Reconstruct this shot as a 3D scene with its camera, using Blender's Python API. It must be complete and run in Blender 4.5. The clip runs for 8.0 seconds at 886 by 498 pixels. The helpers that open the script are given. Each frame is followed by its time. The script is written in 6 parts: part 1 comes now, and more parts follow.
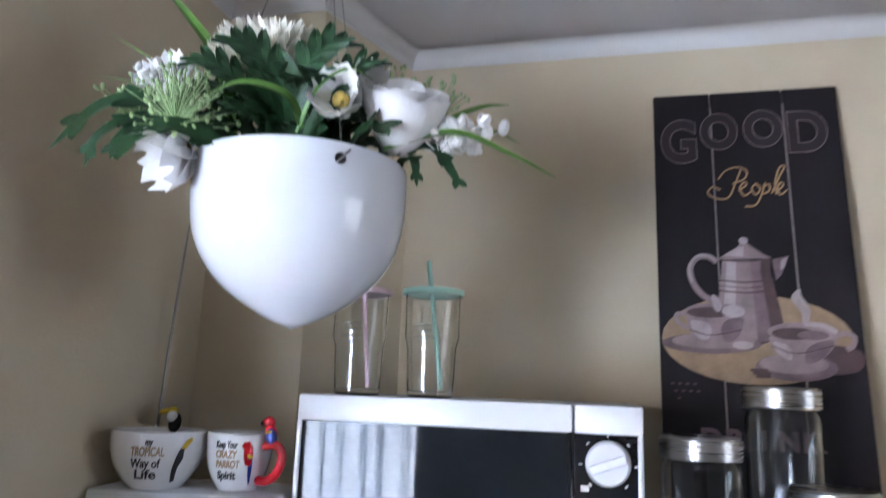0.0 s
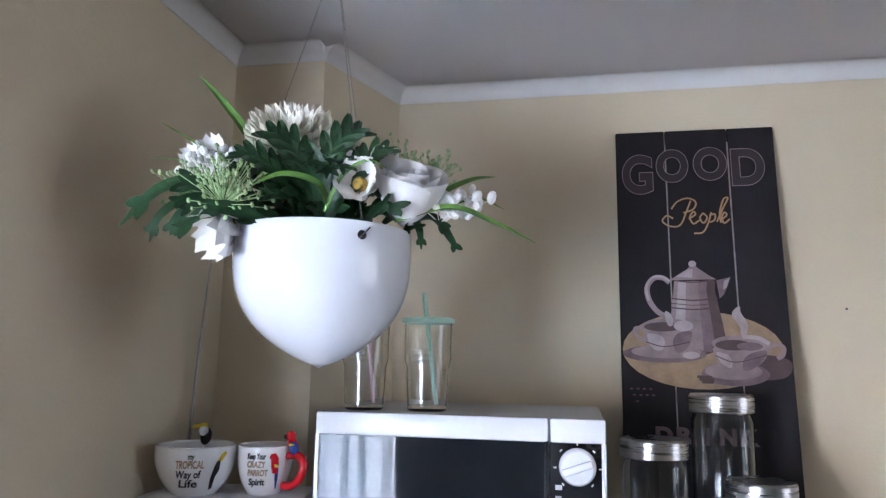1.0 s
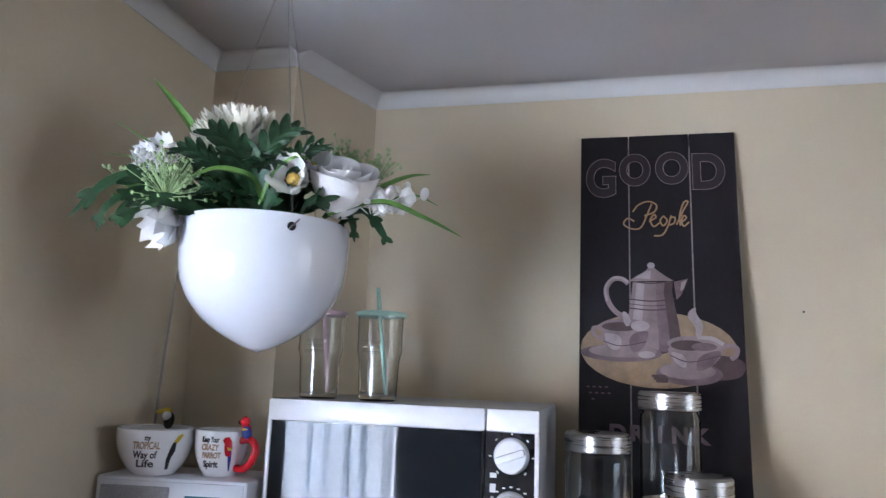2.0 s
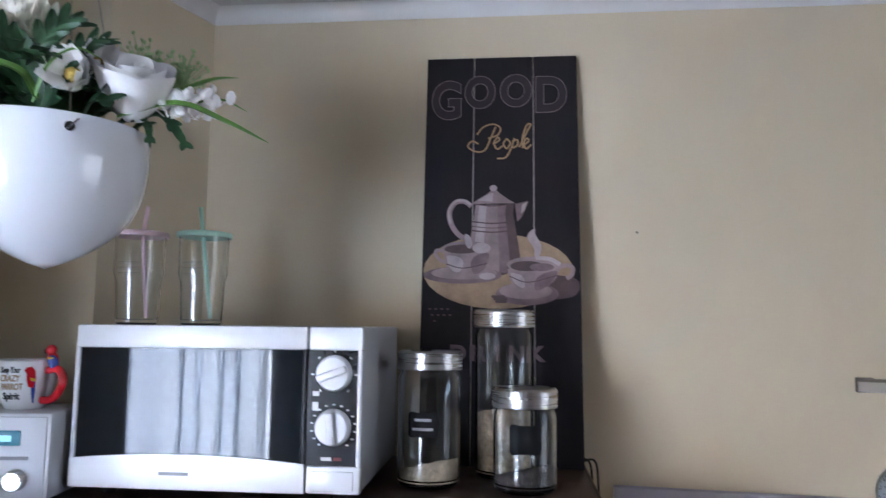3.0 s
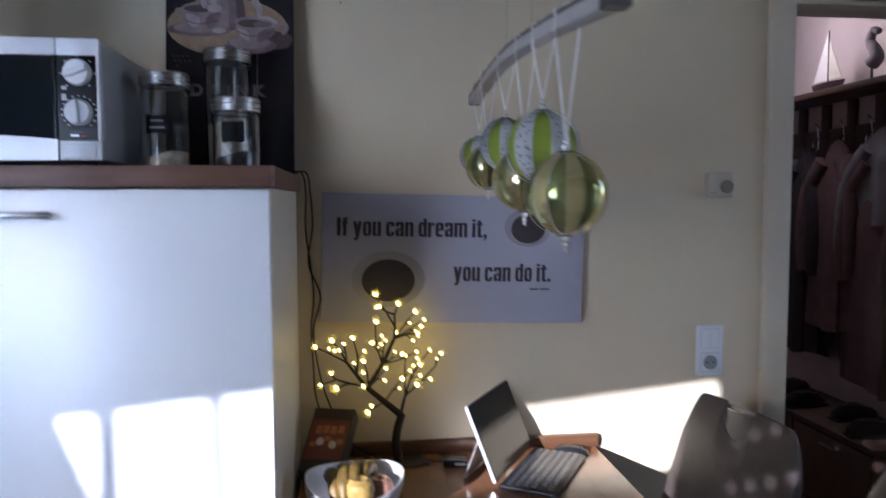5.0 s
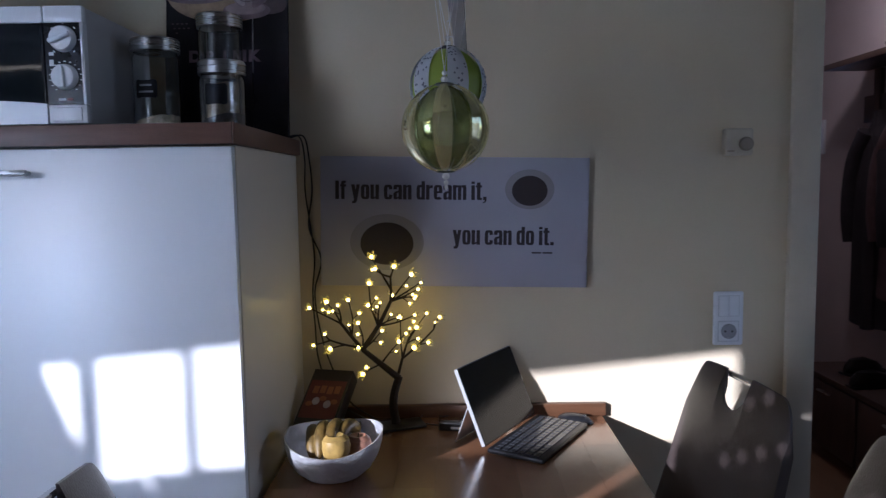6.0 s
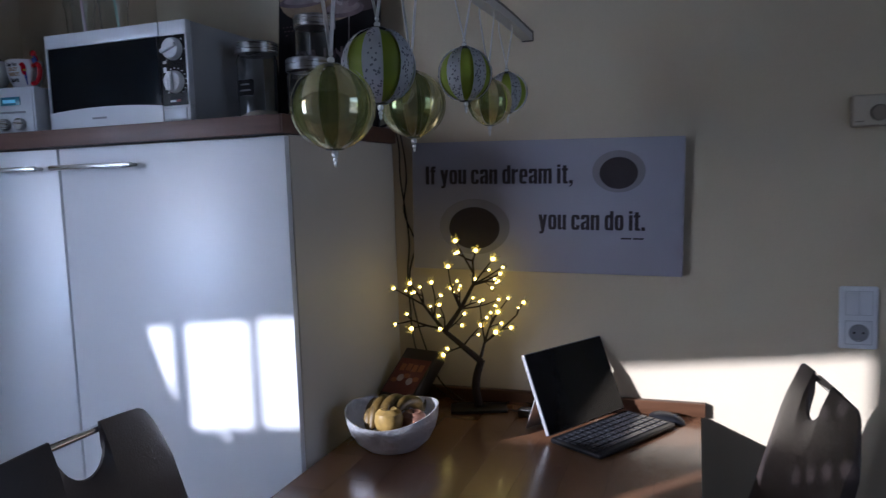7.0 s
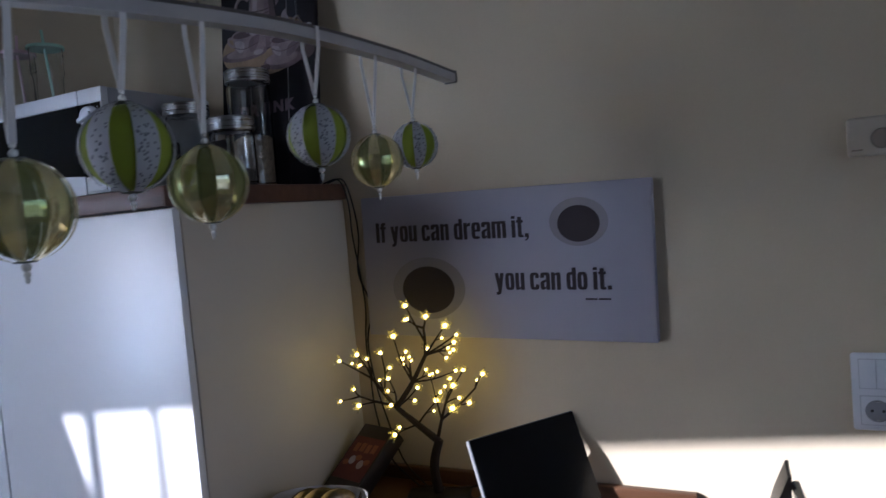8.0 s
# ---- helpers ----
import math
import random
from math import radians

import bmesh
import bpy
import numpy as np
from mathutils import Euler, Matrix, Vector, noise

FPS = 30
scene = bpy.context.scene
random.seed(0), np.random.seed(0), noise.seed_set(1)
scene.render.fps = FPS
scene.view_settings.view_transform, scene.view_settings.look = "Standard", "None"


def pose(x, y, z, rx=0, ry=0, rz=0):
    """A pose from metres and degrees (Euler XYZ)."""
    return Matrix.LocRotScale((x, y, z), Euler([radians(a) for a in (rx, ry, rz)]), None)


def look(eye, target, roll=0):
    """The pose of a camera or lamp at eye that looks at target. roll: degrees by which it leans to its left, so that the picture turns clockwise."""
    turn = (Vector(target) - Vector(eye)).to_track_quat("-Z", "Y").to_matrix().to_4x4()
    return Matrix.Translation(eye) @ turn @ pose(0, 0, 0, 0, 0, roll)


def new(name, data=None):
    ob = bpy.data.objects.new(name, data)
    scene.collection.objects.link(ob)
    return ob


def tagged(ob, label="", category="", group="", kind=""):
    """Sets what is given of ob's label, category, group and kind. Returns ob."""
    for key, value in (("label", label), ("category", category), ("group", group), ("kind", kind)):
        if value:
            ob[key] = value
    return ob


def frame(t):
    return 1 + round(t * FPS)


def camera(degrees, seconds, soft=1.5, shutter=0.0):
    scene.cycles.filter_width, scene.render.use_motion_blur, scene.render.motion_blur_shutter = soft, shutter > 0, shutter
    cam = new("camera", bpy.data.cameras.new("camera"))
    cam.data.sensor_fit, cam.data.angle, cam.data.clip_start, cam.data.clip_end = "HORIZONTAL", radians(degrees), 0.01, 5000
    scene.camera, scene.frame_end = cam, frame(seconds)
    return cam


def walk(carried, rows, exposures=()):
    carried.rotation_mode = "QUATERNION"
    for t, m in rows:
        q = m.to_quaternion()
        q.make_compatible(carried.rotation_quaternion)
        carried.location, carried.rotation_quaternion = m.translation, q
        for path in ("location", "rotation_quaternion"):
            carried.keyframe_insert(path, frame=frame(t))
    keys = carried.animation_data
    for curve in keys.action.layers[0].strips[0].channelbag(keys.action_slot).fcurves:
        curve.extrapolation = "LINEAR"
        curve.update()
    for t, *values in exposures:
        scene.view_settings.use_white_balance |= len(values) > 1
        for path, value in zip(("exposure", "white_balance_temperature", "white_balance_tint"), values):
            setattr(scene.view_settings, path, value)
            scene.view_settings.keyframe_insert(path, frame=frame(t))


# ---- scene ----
cam = camera(63.8, 8.0, soft=1.3, shutter=0.3)
PATH = [
    (0, (0.184, 0.252, 1.775), (-0.295, 2.155, 2.162), 2.1),
    (0.2, (0.155, 0.198, 1.801), (-0.217, 2.113, 2.240), 1.8),
    (0.5, (0.176, 0.139, 1.824), (-0.241, 2.045, 2.262), 1.5),
    (0.7, (0.149, 0.097, 1.825), (-0.211, 2.026, 2.213), 1.6),
    (1, (0.185, 0.062, 1.844), (-0.208, 1.998, 2.158), 1.0),
    (1.2, (0.210, 0.034, 1.823), (-0.240, 1.945, 2.204), 1.2),
    (2.3, (0.366, 0.07, 1.809), (-0.101, 1.989, 2.123), 2.3),
    (2.5, (0.38, 0.09, 1.796), (0.023, 2.035, 2.093), 1.9),
    (2.7, (0.385, 0.093, 1.780), (0.133, 2.058, 2.055), 1.3),
    (3, (0.439, 0.111, 1.767), (0.239, 2.09, 1.98), 0.6),
    (3.2, (0.448, 0.099, 1.729), (0.314, 2.083, 1.944), 0.0),
    (3.5, (0.499, 0.063, 1.694), (0.337, 2.05, 1.845), 0.3),
    (3.7, (0.509, -0.011, 1.636), (0.405, 1.980, 1.789), 0.0),
    (4, (0.576, -0.072, 1.59), (0.654, 1.925, 1.658), -0.6),
    (4.2, (0.574, -0.122, 1.546), (0.847, 1.859, 1.584), -1.7),
    (4.5, (0.622, -0.2, 1.503), (0.907, 1.779, 1.461), -1.3),
    (4.7, (0.632, -0.273, 1.466), (0.881, 1.710, 1.403), -1.4),
    (5, (0.736, -0.368, 1.43), (0.967, 1.614, 1.295), -0.2),
    (5.2, (0.804, -0.403, 1.396), (1.095, 1.568, 1.221), 0.7),
    (6.3, (1.092, -0.348, 1.357), (0.953, 1.639, 1.175), -1.4),
    (6.5, (1.184, -0.345, 1.336), (0.978, 1.638, 1.171), -1.5),
    (6.8, (1.301, -0.336, 1.340), (0.788, 1.591, 1.175), -1.8),
    (7, (1.39, -0.302, 1.347), (0.72, 1.573, 1.155), -1.9),
    (7.2, (1.435, -0.230, 1.344), (0.633, 1.593, 1.164), -2.6),
    (7.5, (1.522, -0.139, 1.36), (0.668, 1.662, 1.199), -3.3),
    (7.7, (1.557, -0.031, 1.385), (0.689, 1.745, 1.241), -4.1),
    (8, (1.657, 0.04, 1.402), (0.74, 1.814, 1.298), -4.9),
]
EXPOSURES = [(0.0, 2.86, 5950, 19), (3.0, 2.66, 5850, 19), (4.0, 2.60, 5600, 18), (4.5, 2.26, 5450, 18), (5.0, 1.68, 5350, 19), (5.2, 1.42, 5250, 19),
             (6.3, 0.92, 5220, 20), (7.5, 0.72, 5220, 20), (8.0, 0.96, 5400, 20)]
walk(cam, [(t, look(eye, target, roll)) for t, eye, target, roll in PATH], EXPOSURES)


# ---- world, sun ----
SUN_WAY = Vector((0.9, 1.0, -0.41))
world = bpy.data.worlds.new("world")
scene.world = world
world.use_nodes = True
wn = world.node_tree.nodes
sky = wn.new("ShaderNodeTexSky")
sky.sky_type, sky.sun_disc = "NISHITA", False
sky.sun_elevation, sky.sun_rotation = radians(17), radians(222)
world.node_tree.links.new(sky.outputs[0], wn["Background"].inputs[0])
wn["Background"].inputs[1].default_value = 0.15
sun = new("sun", bpy.data.lights.new("sun", "SUN"))
sun.data.energy, sun.data.angle, sun.data.color = 5.0, radians(0.5), (1.0, 0.95, 0.88)
sun.matrix_world = look((-8, -9, 6), Vector((-8, -9, 6)) + SUN_WAY)
SOUTH = pose(-1.5, -1.3, 0, 0, 0, 11.31)          # the window wall: x along it, y into the room


def daylight(name, x, z, w, h, watts):
    """The sky's light in a window's opening."""
    lamp = new(name, bpy.data.lights.new(name, "AREA"))
    lamp.data.shape, lamp.data.size, lamp.data.size_y = "RECTANGLE", w, h
    lamp.data.energy, lamp.data.color = watts, (0.80, 0.90, 1.0)
    lamp.matrix_world = SOUTH @ look((x, -0.16, z), (x, 5, z - 0.4))


daylight("window_light", 0.315, 1.34, 1.0, 0.82, 23)
# Fill lamp added at an unseen side window, to brighten the west wall.
side_fill = new("side_fill_light", bpy.data.lights.new("side_fill_light", "AREA"))
side_fill.data.shape, side_fill.data.size, side_fill.data.size_y = "RECTANGLE", 1.5, 1.7
side_fill.data.energy, side_fill.data.color = 0.85, (0.86, 0.93, 1.0)
side_fill.data.spread = radians(100)
side_fill.matrix_world = look((3.52, 0.30, 1.55), (-0.5, 0.95, 1.75))


# ---- materials ----
def material(name, col, rough=0.5, metal=0.0, var=0.10, scale=6.0, bump=0.02, bscale=90.0, coat=0.0, spec=0.5,
             transmission=0.0, alpha=1.0, rvar=0.2, coat_rough=0.06, emit=None, power=0.0, piece=0.0, stretch=(1, 1, 1), ior=1.45):
    m = bpy.data.materials.new(name)
    m.use_nodes = True
    nt = m.node_tree
    b = nt.nodes["Principled BSDF"]
    b.inputs["Roughness"].default_value = rough
    b.inputs["Metallic"].default_value = metal
    b.inputs["Coat Weight"].default_value = coat
    b.inputs["Coat Roughness"].default_value = coat_rough
    b.inputs["Specular IOR Level"].default_value = spec
    b.inputs["Transmission Weight"].default_value = transmission
    b.inputs["Alpha"].default_value = alpha
    b.inputs["IOR"].default_value = ior
    if emit:
        b.inputs["Emission Color"].default_value = (*emit, 1)
        b.inputs["Emission Strength"].default_value = power
    tc = nt.nodes.new("ShaderNodeTexCoord")
    mp = nt.nodes.new("ShaderNodeMapping")
    mp.inputs["Scale"].default_value = stretch
    nt.links.new(tc.outputs["Object"], mp.inputs[0])
    n1 = nt.nodes.new("ShaderNodeTexNoise")
    n1.inputs["Scale"].default_value, n1.inputs["Detail"].default_value = scale, 5
    n2 = nt.nodes.new("ShaderNodeTexNoise")
    n2.inputs["Scale"].default_value, n2.inputs["Detail"].default_value = bscale, 4
    for n in (n1, n2):
        nt.links.new(mp.outputs[0], n.inputs["Vector"])
    add = nt.nodes.new("ShaderNodeMath")
    add.operation = "MULTIPLY_ADD"
    nt.links.new(n2.outputs[0], add.inputs[0])
    add.inputs[1].default_value = 0.35
    nt.links.new(n1.outputs[0], add.inputs[2])
    last = add.outputs[0]
    if piece:
        oi = nt.nodes.new("ShaderNodeObjectInfo")
        pm = nt.nodes.new("ShaderNodeMath")
        pm.operation = "MULTIPLY_ADD"
        nt.links.new(oi.outputs["Random"], pm.inputs[0])
        pm.inputs[1].default_value = piece
        nt.links.new(last, pm.inputs[2])
        last = pm.outputs[0]
    ramp = nt.nodes.new("ShaderNodeMapRange")
    ramp.inputs[1].default_value, ramp.inputs[2].default_value = 0.35, 1.0 + piece
    nt.links.new(last, ramp.inputs[0])
    mix = nt.nodes.new("ShaderNodeMix")
    mix.data_type = "RGBA"
    mix.inputs[6].default_value = (*[c * (1 - var) for c in col], 1)
    mix.inputs[7].default_value = (*[min(1.0, c * (1 + var)) for c in col], 1)
    nt.links.new(ramp.outputs[0], mix.inputs[0])
    nt.links.new(mix.outputs[2], b.inputs["Base Color"])
    rr = nt.nodes.new("ShaderNodeMapRange")
    rr.inputs[3].default_value, rr.inputs[4].default_value = max(0.0, rough * (1 - rvar)), min(1.0, rough * (1 + rvar))
    nt.links.new(n1.outputs[0], rr.inputs[0])
    nt.links.new(rr.outputs[0], b.inputs["Roughness"])
    if bump:
        bp = nt.nodes.new("ShaderNodeBump")
        bp.inputs["Strength"].default_value, bp.inputs["Distance"].default_value = bump, 0.01
        nt.links.new(n2.outputs[0], bp.inputs["Height"])
        nt.links.new(bp.outputs[0], b.inputs["Normal"])
    return m


def clear(name, col, rough=0.02, ior=1.45):
    return material(name, col, rough, var=0.02, bump=0, transmission=1.0, ior=ior)


def sheer(name, col, through_part):
    """Thin white cloth that lets light through, softly for the most part."""
    m = bpy.data.materials.new(name)
    m.use_nodes = True
    nt = m.node_tree
    nt.nodes.remove(nt.nodes["Principled BSDF"])
    out = nt.nodes["Material Output"]
    d, tr, tp = (nt.nodes.new("ShaderNodeBsdf" + k) for k in ("Diffuse", "Translucent", "Transparent"))
    noise_tex = nt.nodes.new("ShaderNodeTexNoise")
    noise_tex.inputs["Scale"].default_value = 300
    for n in (d, tr):
        n.inputs[0].default_value = (*col, 1)
    a, b = nt.nodes.new("ShaderNodeMixShader"), nt.nodes.new("ShaderNodeMixShader")
    a.inputs[0].default_value = 0.6
    b.inputs[0].default_value = through_part
    nt.links.new(d.outputs[0], a.inputs[1])
    nt.links.new(tr.outputs[0], a.inputs[2])
    nt.links.new(a.outputs[0], b.inputs[1])
    nt.links.new(tp.outputs[0], b.inputs[2])
    nt.links.new(b.outputs[0], out.inputs[0])
    return m


WALL = material("wall_paint", (0.60, 0.508, 0.36), 0.75, var=0.05, scale=2.2, bump=0.06, bscale=160)
# Window wall darkened in colour: its backlit shade, as the microwave door mirrors it.
SOUTH_P = material("backlit_wall_paint", (0.17, 0.15, 0.13), 0.75, var=0.05, scale=2.2, bump=0.06, bscale=160)
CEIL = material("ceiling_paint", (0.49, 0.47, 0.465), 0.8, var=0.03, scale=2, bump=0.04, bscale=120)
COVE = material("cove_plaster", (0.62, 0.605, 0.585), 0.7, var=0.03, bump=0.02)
FRAME_PAINT = material("door_frame_paint", (0.55, 0.48, 0.37), 0.45, var=0.05, bump=0.01)
LAMINATE = material("white_laminate", (0.87, 0.88, 0.90), 0.38, var=0.01, scale=1.5, bump=0.0, bscale=40, spec=1.0, coat=1.0, coat_rough=0.40, rvar=0.03)
# The same white laminate, with shade and yellowish light put into its colour.
SHADED_LAM = material("shaded_laminate", (0.66, 0.61, 0.53), 0.4, var=0.03, scale=3, bump=0.004)
WORKTOP = material("dark_worktop", (0.060, 0.033, 0.024), 0.35, var=0.35, scale=5, bump=0.02, bscale=70, stretch=(1, 12, 12))
TOPEDGE = material("worktop_edge", (0.13, 0.066, 0.045), 0.42, var=0.3, scale=5, bump=0.02, stretch=(1, 10, 10))
TABLE = material("table_wood", (0.185, 0.088, 0.043), 0.24, var=0.14, scale=4, bump=0.01, bscale=40, stretch=(5, 1, 5), piece=0.8, coat=0.5, coat_rough=0.16)
STRIP = material("strip_wood", (0.10, 0.046, 0.022), 0.35, var=0.3, scale=6, bump=0.02, stretch=(1, 9, 9))
FLOOR = material("floor_wood", (0.24, 0.14, 0.075), 0.35, var=0.25, scale=3, bump=0.02, piece=0.4, stretch=(8, 1, 1))
MW_WHITE = material("white_plastic", (0.78, 0.79, 0.81), 0.22, var=0.02, bump=0.003, coat=0.2)
# Case grey is lowered to carry the shadow on the microwave's side.
MW_SIDE = material("shaded_case_metal", (0.43, 0.43, 0.44), 0.4, var=0.03, bump=0.004)
MW_GLASS = material("black_glass", (0.010, 0.012, 0.015), 0.03, var=0.2, bump=0, spec=0.30)
MW_BLACK = material("black_panel", (0.012, 0.012, 0.014), 0.18, var=0.2, bump=0.003)
KNOB = material("knob_plastic", (0.72, 0.73, 0.75), 0.25, var=0.02, bump=0.002)
PRINT_W = material("white_print", (0.6, 0.6, 0.6), 0.5, var=0.02, bump=0)
PRINT_G = material("grey_print", (0.30, 0.30, 0.31), 0.5, var=0.02, bump=0)
PRINT_R = material("red_print", (0.15, 0.02, 0.02), 0.5, var=0.02, bump=0)
PRINT_K = material("black_print", (0.015, 0.014, 0.016), 0.5, var=0.05, bump=0)
CHROME = material("chrome", (0.72, 0.72, 0.73), 0.12, 1.0, var=0.04, bump=0)
CHAIN = material("dull_metal", (0.26, 0.25, 0.24), 0.38, 0.9, var=0.15, scale=30, bump=0.02)
STEEL = material("brushed_steel", (0.48, 0.47, 0.46), 0.28, 1.0, var=0.10, scale=12, bump=0.01, stretch=(1, 1, 30))
GLASS = clear("jar_glass", (0.97, 0.99, 0.98))
PINK_L = material("pink_plastic", (0.74, 0.53, 0.58), 0.35, var=0.04, bump=0.002)
GREEN_L = material("mint_plastic", (0.46, 0.72, 0.59), 0.35, var=0.04, bump=0.002)
BLACK_P = material("black_plastic", (0.014, 0.014, 0.015), 0.35, var=0.2, bump=0.01)
CHALK_L = material("chalk_label", (0.02, 0.02, 0.022), 0.7, var=0.3, bump=0.01)
OATS = material("oat_flakes", (0.62, 0.52, 0.38), 0.8, var=0.3, scale=90, bump=0.6, bscale=120)
MUESLI = material("muesli", (0.29, 0.21, 0.135), 0.85, var=0.5, scale=90, bump=0.6, bscale=110)
SEEDS = material("dark_seeds", (0.075, 0.065, 0.060), 0.7, var=0.6, scale=300, bump=0.6, bscale=330)
CERAMIC = material("white_ceramic", (0.80, 0.80, 0.80), 0.12, var=0.02, bump=0.002, coat=0.6)
POT = material("white_glaze", (0.80, 0.83, 0.88), 0.08, var=0.015, bump=0.002, bscale=20, coat=1.0, spec=0.7)
SIGN = material("sign_board", (0.015, 0.012, 0.014), 0.75, spec=0.3, var=0.35, scale=9, bump=0.04, bscale=50, stretch=(4, 4, 1))
SIGN_TXT = material("sign_brown", (0.023, 0.015, 0.017), 0.6, var=0.3, bump=0)
SIGN_LINE = material("sign_line", (0.22, 0.19, 0.18), 0.6, var=0.5, scale=40, bump=0)
GOLD_TXT = material("gold_print", (0.34, 0.21, 0.10), 0.5, var=0.15, bump=0)
P_TAN = material("print_tan", (0.27, 0.185, 0.11), 0.6, var=0.4, scale=25, bump=0)
P_MAUVE = material("print_mauve", (0.15, 0.102, 0.108), 0.6, var=0.5, scale=18, bump=0)
P_MID = material("print_rose", (0.23, 0.172, 0.172), 0.6, var=0.45, scale=22, bump=0)
P_LIGHT = material("print_pale", (0.34, 0.28, 0.275), 0.6, var=0.35, scale=22, bump=0)
P_DARK = material("print_dark", (0.075, 0.045, 0.045), 0.6, var=0.4, scale=20, bump=0)
CANVAS = material("canvas_cloth", (0.385, 0.37, 0.43), 0.8, var=0.03, bump=0.15, bscale=700)
C_GREY = material("canvas_grey", (0.28, 0.265, 0.28), 0.8, var=0.05, bump=0.05, bscale=500)
C_DARK = material("canvas_ink", (0.045, 0.035, 0.038), 0.8, var=0.1, bump=0.05, bscale=500)
LIME = material("lime_paper", (0.42, 0.51, 0.06), 0.45, var=0.08, bump=0.01)
DOTTED = material("white_dotted_paper", (0.66, 0.67, 0.70), 0.5, var=0.05, bump=0.01)
DOT = material("grey_dot", (0.22, 0.23, 0.27), 0.6, var=0.1, bump=0)
GOLD_F = material("gold_foil", (0.94, 0.88, 0.56), 0.07, 0.75, var=0.06, bump=0.004, alpha=0.86)
GREEN_F = material("green_gold_foil", (0.42, 0.47, 0.19), 0.07, 0.65, var=0.2, scale=14, bump=0.004, alpha=0.84)
DARK_CAP = material("dark_green_cap", (0.035, 0.045, 0.022), 0.4, var=0.2, bump=0.01)
PEARL = material("pearl_bead", (0.80, 0.78, 0.74), 0.15, 0.2, var=0.03, bump=0, coat=0.5)
RIBBON = material("satin_ribbon", (0.72, 0.70, 0.68), 0.4, var=0.05, bump=0.02)
BAR = material("grey_rail", (0.50, 0.49, 0.50), 0.32, 0.35, var=0.06, bump=0.01)
BAR_D = material("dark_rail", (0.11, 0.095, 0.09), 0.4, 0.2, var=0.1, bump=0.01)
BARK = material("brown_branch", (0.030, 0.018, 0.012), 0.7, var=0.4, scale=40, bump=0.4, bscale=120)
LED = material("warm_led", (1.0, 0.8, 0.35), 0.4, emit=(1.0, 0.74, 0.18), power=6.5, bump=0)
# Petals emit faintly, standing for the bulb's light inside them.
PETAL_Y = material("bulb_lit_petal", (0.80, 0.70, 0.22), 0.2, var=0.05, bump=0, alpha=0.36, emit=(1.0, 0.78, 0.12), power=0.06)
LEATHER = material("brown_leatherette", (0.062, 0.047, 0.042), 0.40, var=0.2, scale=8, bump=0.12, bscale=260)
SILVER = material("hammered_silver", (0.82, 0.82, 0.85), 0.42, 0.75, var=0.06, bump=0.5, bscale=60)
BANANA = material("ripe_banana", (0.098, 0.060, 0.013), 0.5, var=0.85, scale=38, bump=0.04)
APPLE = material("pale_apple", (0.32, 0.21, 0.06), 0.35, var=0.6, scale=18, bump=0.02)
RUSSET = material("dull_red_apple", (0.30, 0.15, 0.10), 0.4, var=0.5, scale=18, bump=0.02)
DARK_STEM = material("dark_stem", (0.045, 0.030, 0.012), 0.7, var=0.4, bump=0.05)
SCREEN = material("dark_screen", (0.008, 0.008, 0.009), 0.12, var=0.1, bump=0, spec=0.25)
TAB_CASE = material("dark_metal_case", (0.10, 0.10, 0.105), 0.35, 0.6, var=0.05, bump=0.004)
ALU = material("silver_case", (0.70, 0.70, 0.71), 0.3, 0.7, var=0.03, bump=0.002)
KEY = material("black_key", (0.034, 0.035, 0.040), 0.18, var=0.15, bump=0.01)
KEYBASE = material("keyboard_base", (0.012, 0.012, 0.014), 0.32, var=0.1, bump=0.01)
BOX_D = material("dark_card", (0.020, 0.014, 0.012), 0.4, var=0.25, bump=0.01)
BOX_R = material("red_card", (0.11, 0.018, 0.014), 0.4, var=0.3, scale=14, bump=0.005)
BOX_Y = material("yellow_card", (0.27, 0.085, 0.03), 0.4, var=0.1, bump=0)
SOCKET = material("white_socket", (0.72, 0.73, 0.76), 0.3, var=0.02, bump=0.003)
# Two greys that put shade into the plate's white well and gaps.
SOCKET_D = material("socket_well", (0.27, 0.27, 0.29), 0.35, var=0.05, bump=0)
JOINT = material("joint_shade", (0.52, 0.53, 0.56), 0.4, var=0.03, bump=0)
BEIGE = material("beige_plastic", (0.48, 0.42, 0.33), 0.45, var=0.04, bump=0.005)
BEIGE_D = material("beige_dial", (0.24, 0.20, 0.16), 0.45, var=0.05, bump=0.005)
CABLE = material("black_cable", (0.012, 0.011, 0.011), 0.5, var=0.1, bump=0)
RADIO = material("white_radio", (0.66, 0.67, 0.70), 0.35, var=0.03, bump=0.005)
GRILLE = material("grey_grille", (0.36, 0.36, 0.39), 0.6, var=0.25, scale=420, bump=0.5, bscale=700)
LCD = material("blue_display", (0.03, 0.10, 0.13), 0.2, emit=(0.10, 0.55, 0.80), power=0.03, bump=0)
LCD_T = material("display_digits", (0.25, 0.75, 0.95), 0.3, emit=(0.3, 0.8, 1.0), power=0.08, bump=0)
RED_C = material("red_ceramic", (0.55, 0.012, 0.020), 0.12, var=0.05, bump=0, coat=0.6)
BLUE_C = material("blue_ceramic", (0.03, 0.06, 0.30), 0.2, var=0.1, bump=0)
YELLOW_C = material("yellow_ceramic", (0.65, 0.45, 0.04), 0.2, var=0.1, bump=0)
BLACK_C = material("black_ceramic", (0.02, 0.018, 0.018), 0.25, var=0.2, bump=0)
LEAF_D = material("dark_leaf", (0.022, 0.072, 0.026), 0.42, var=0.5, scale=28, bump=0.12, bscale=140)
LEAF_L = material("fresh_leaf", (0.13, 0.27, 0.055), 0.42, var=0.4, scale=25, bump=0.08, bscale=120)
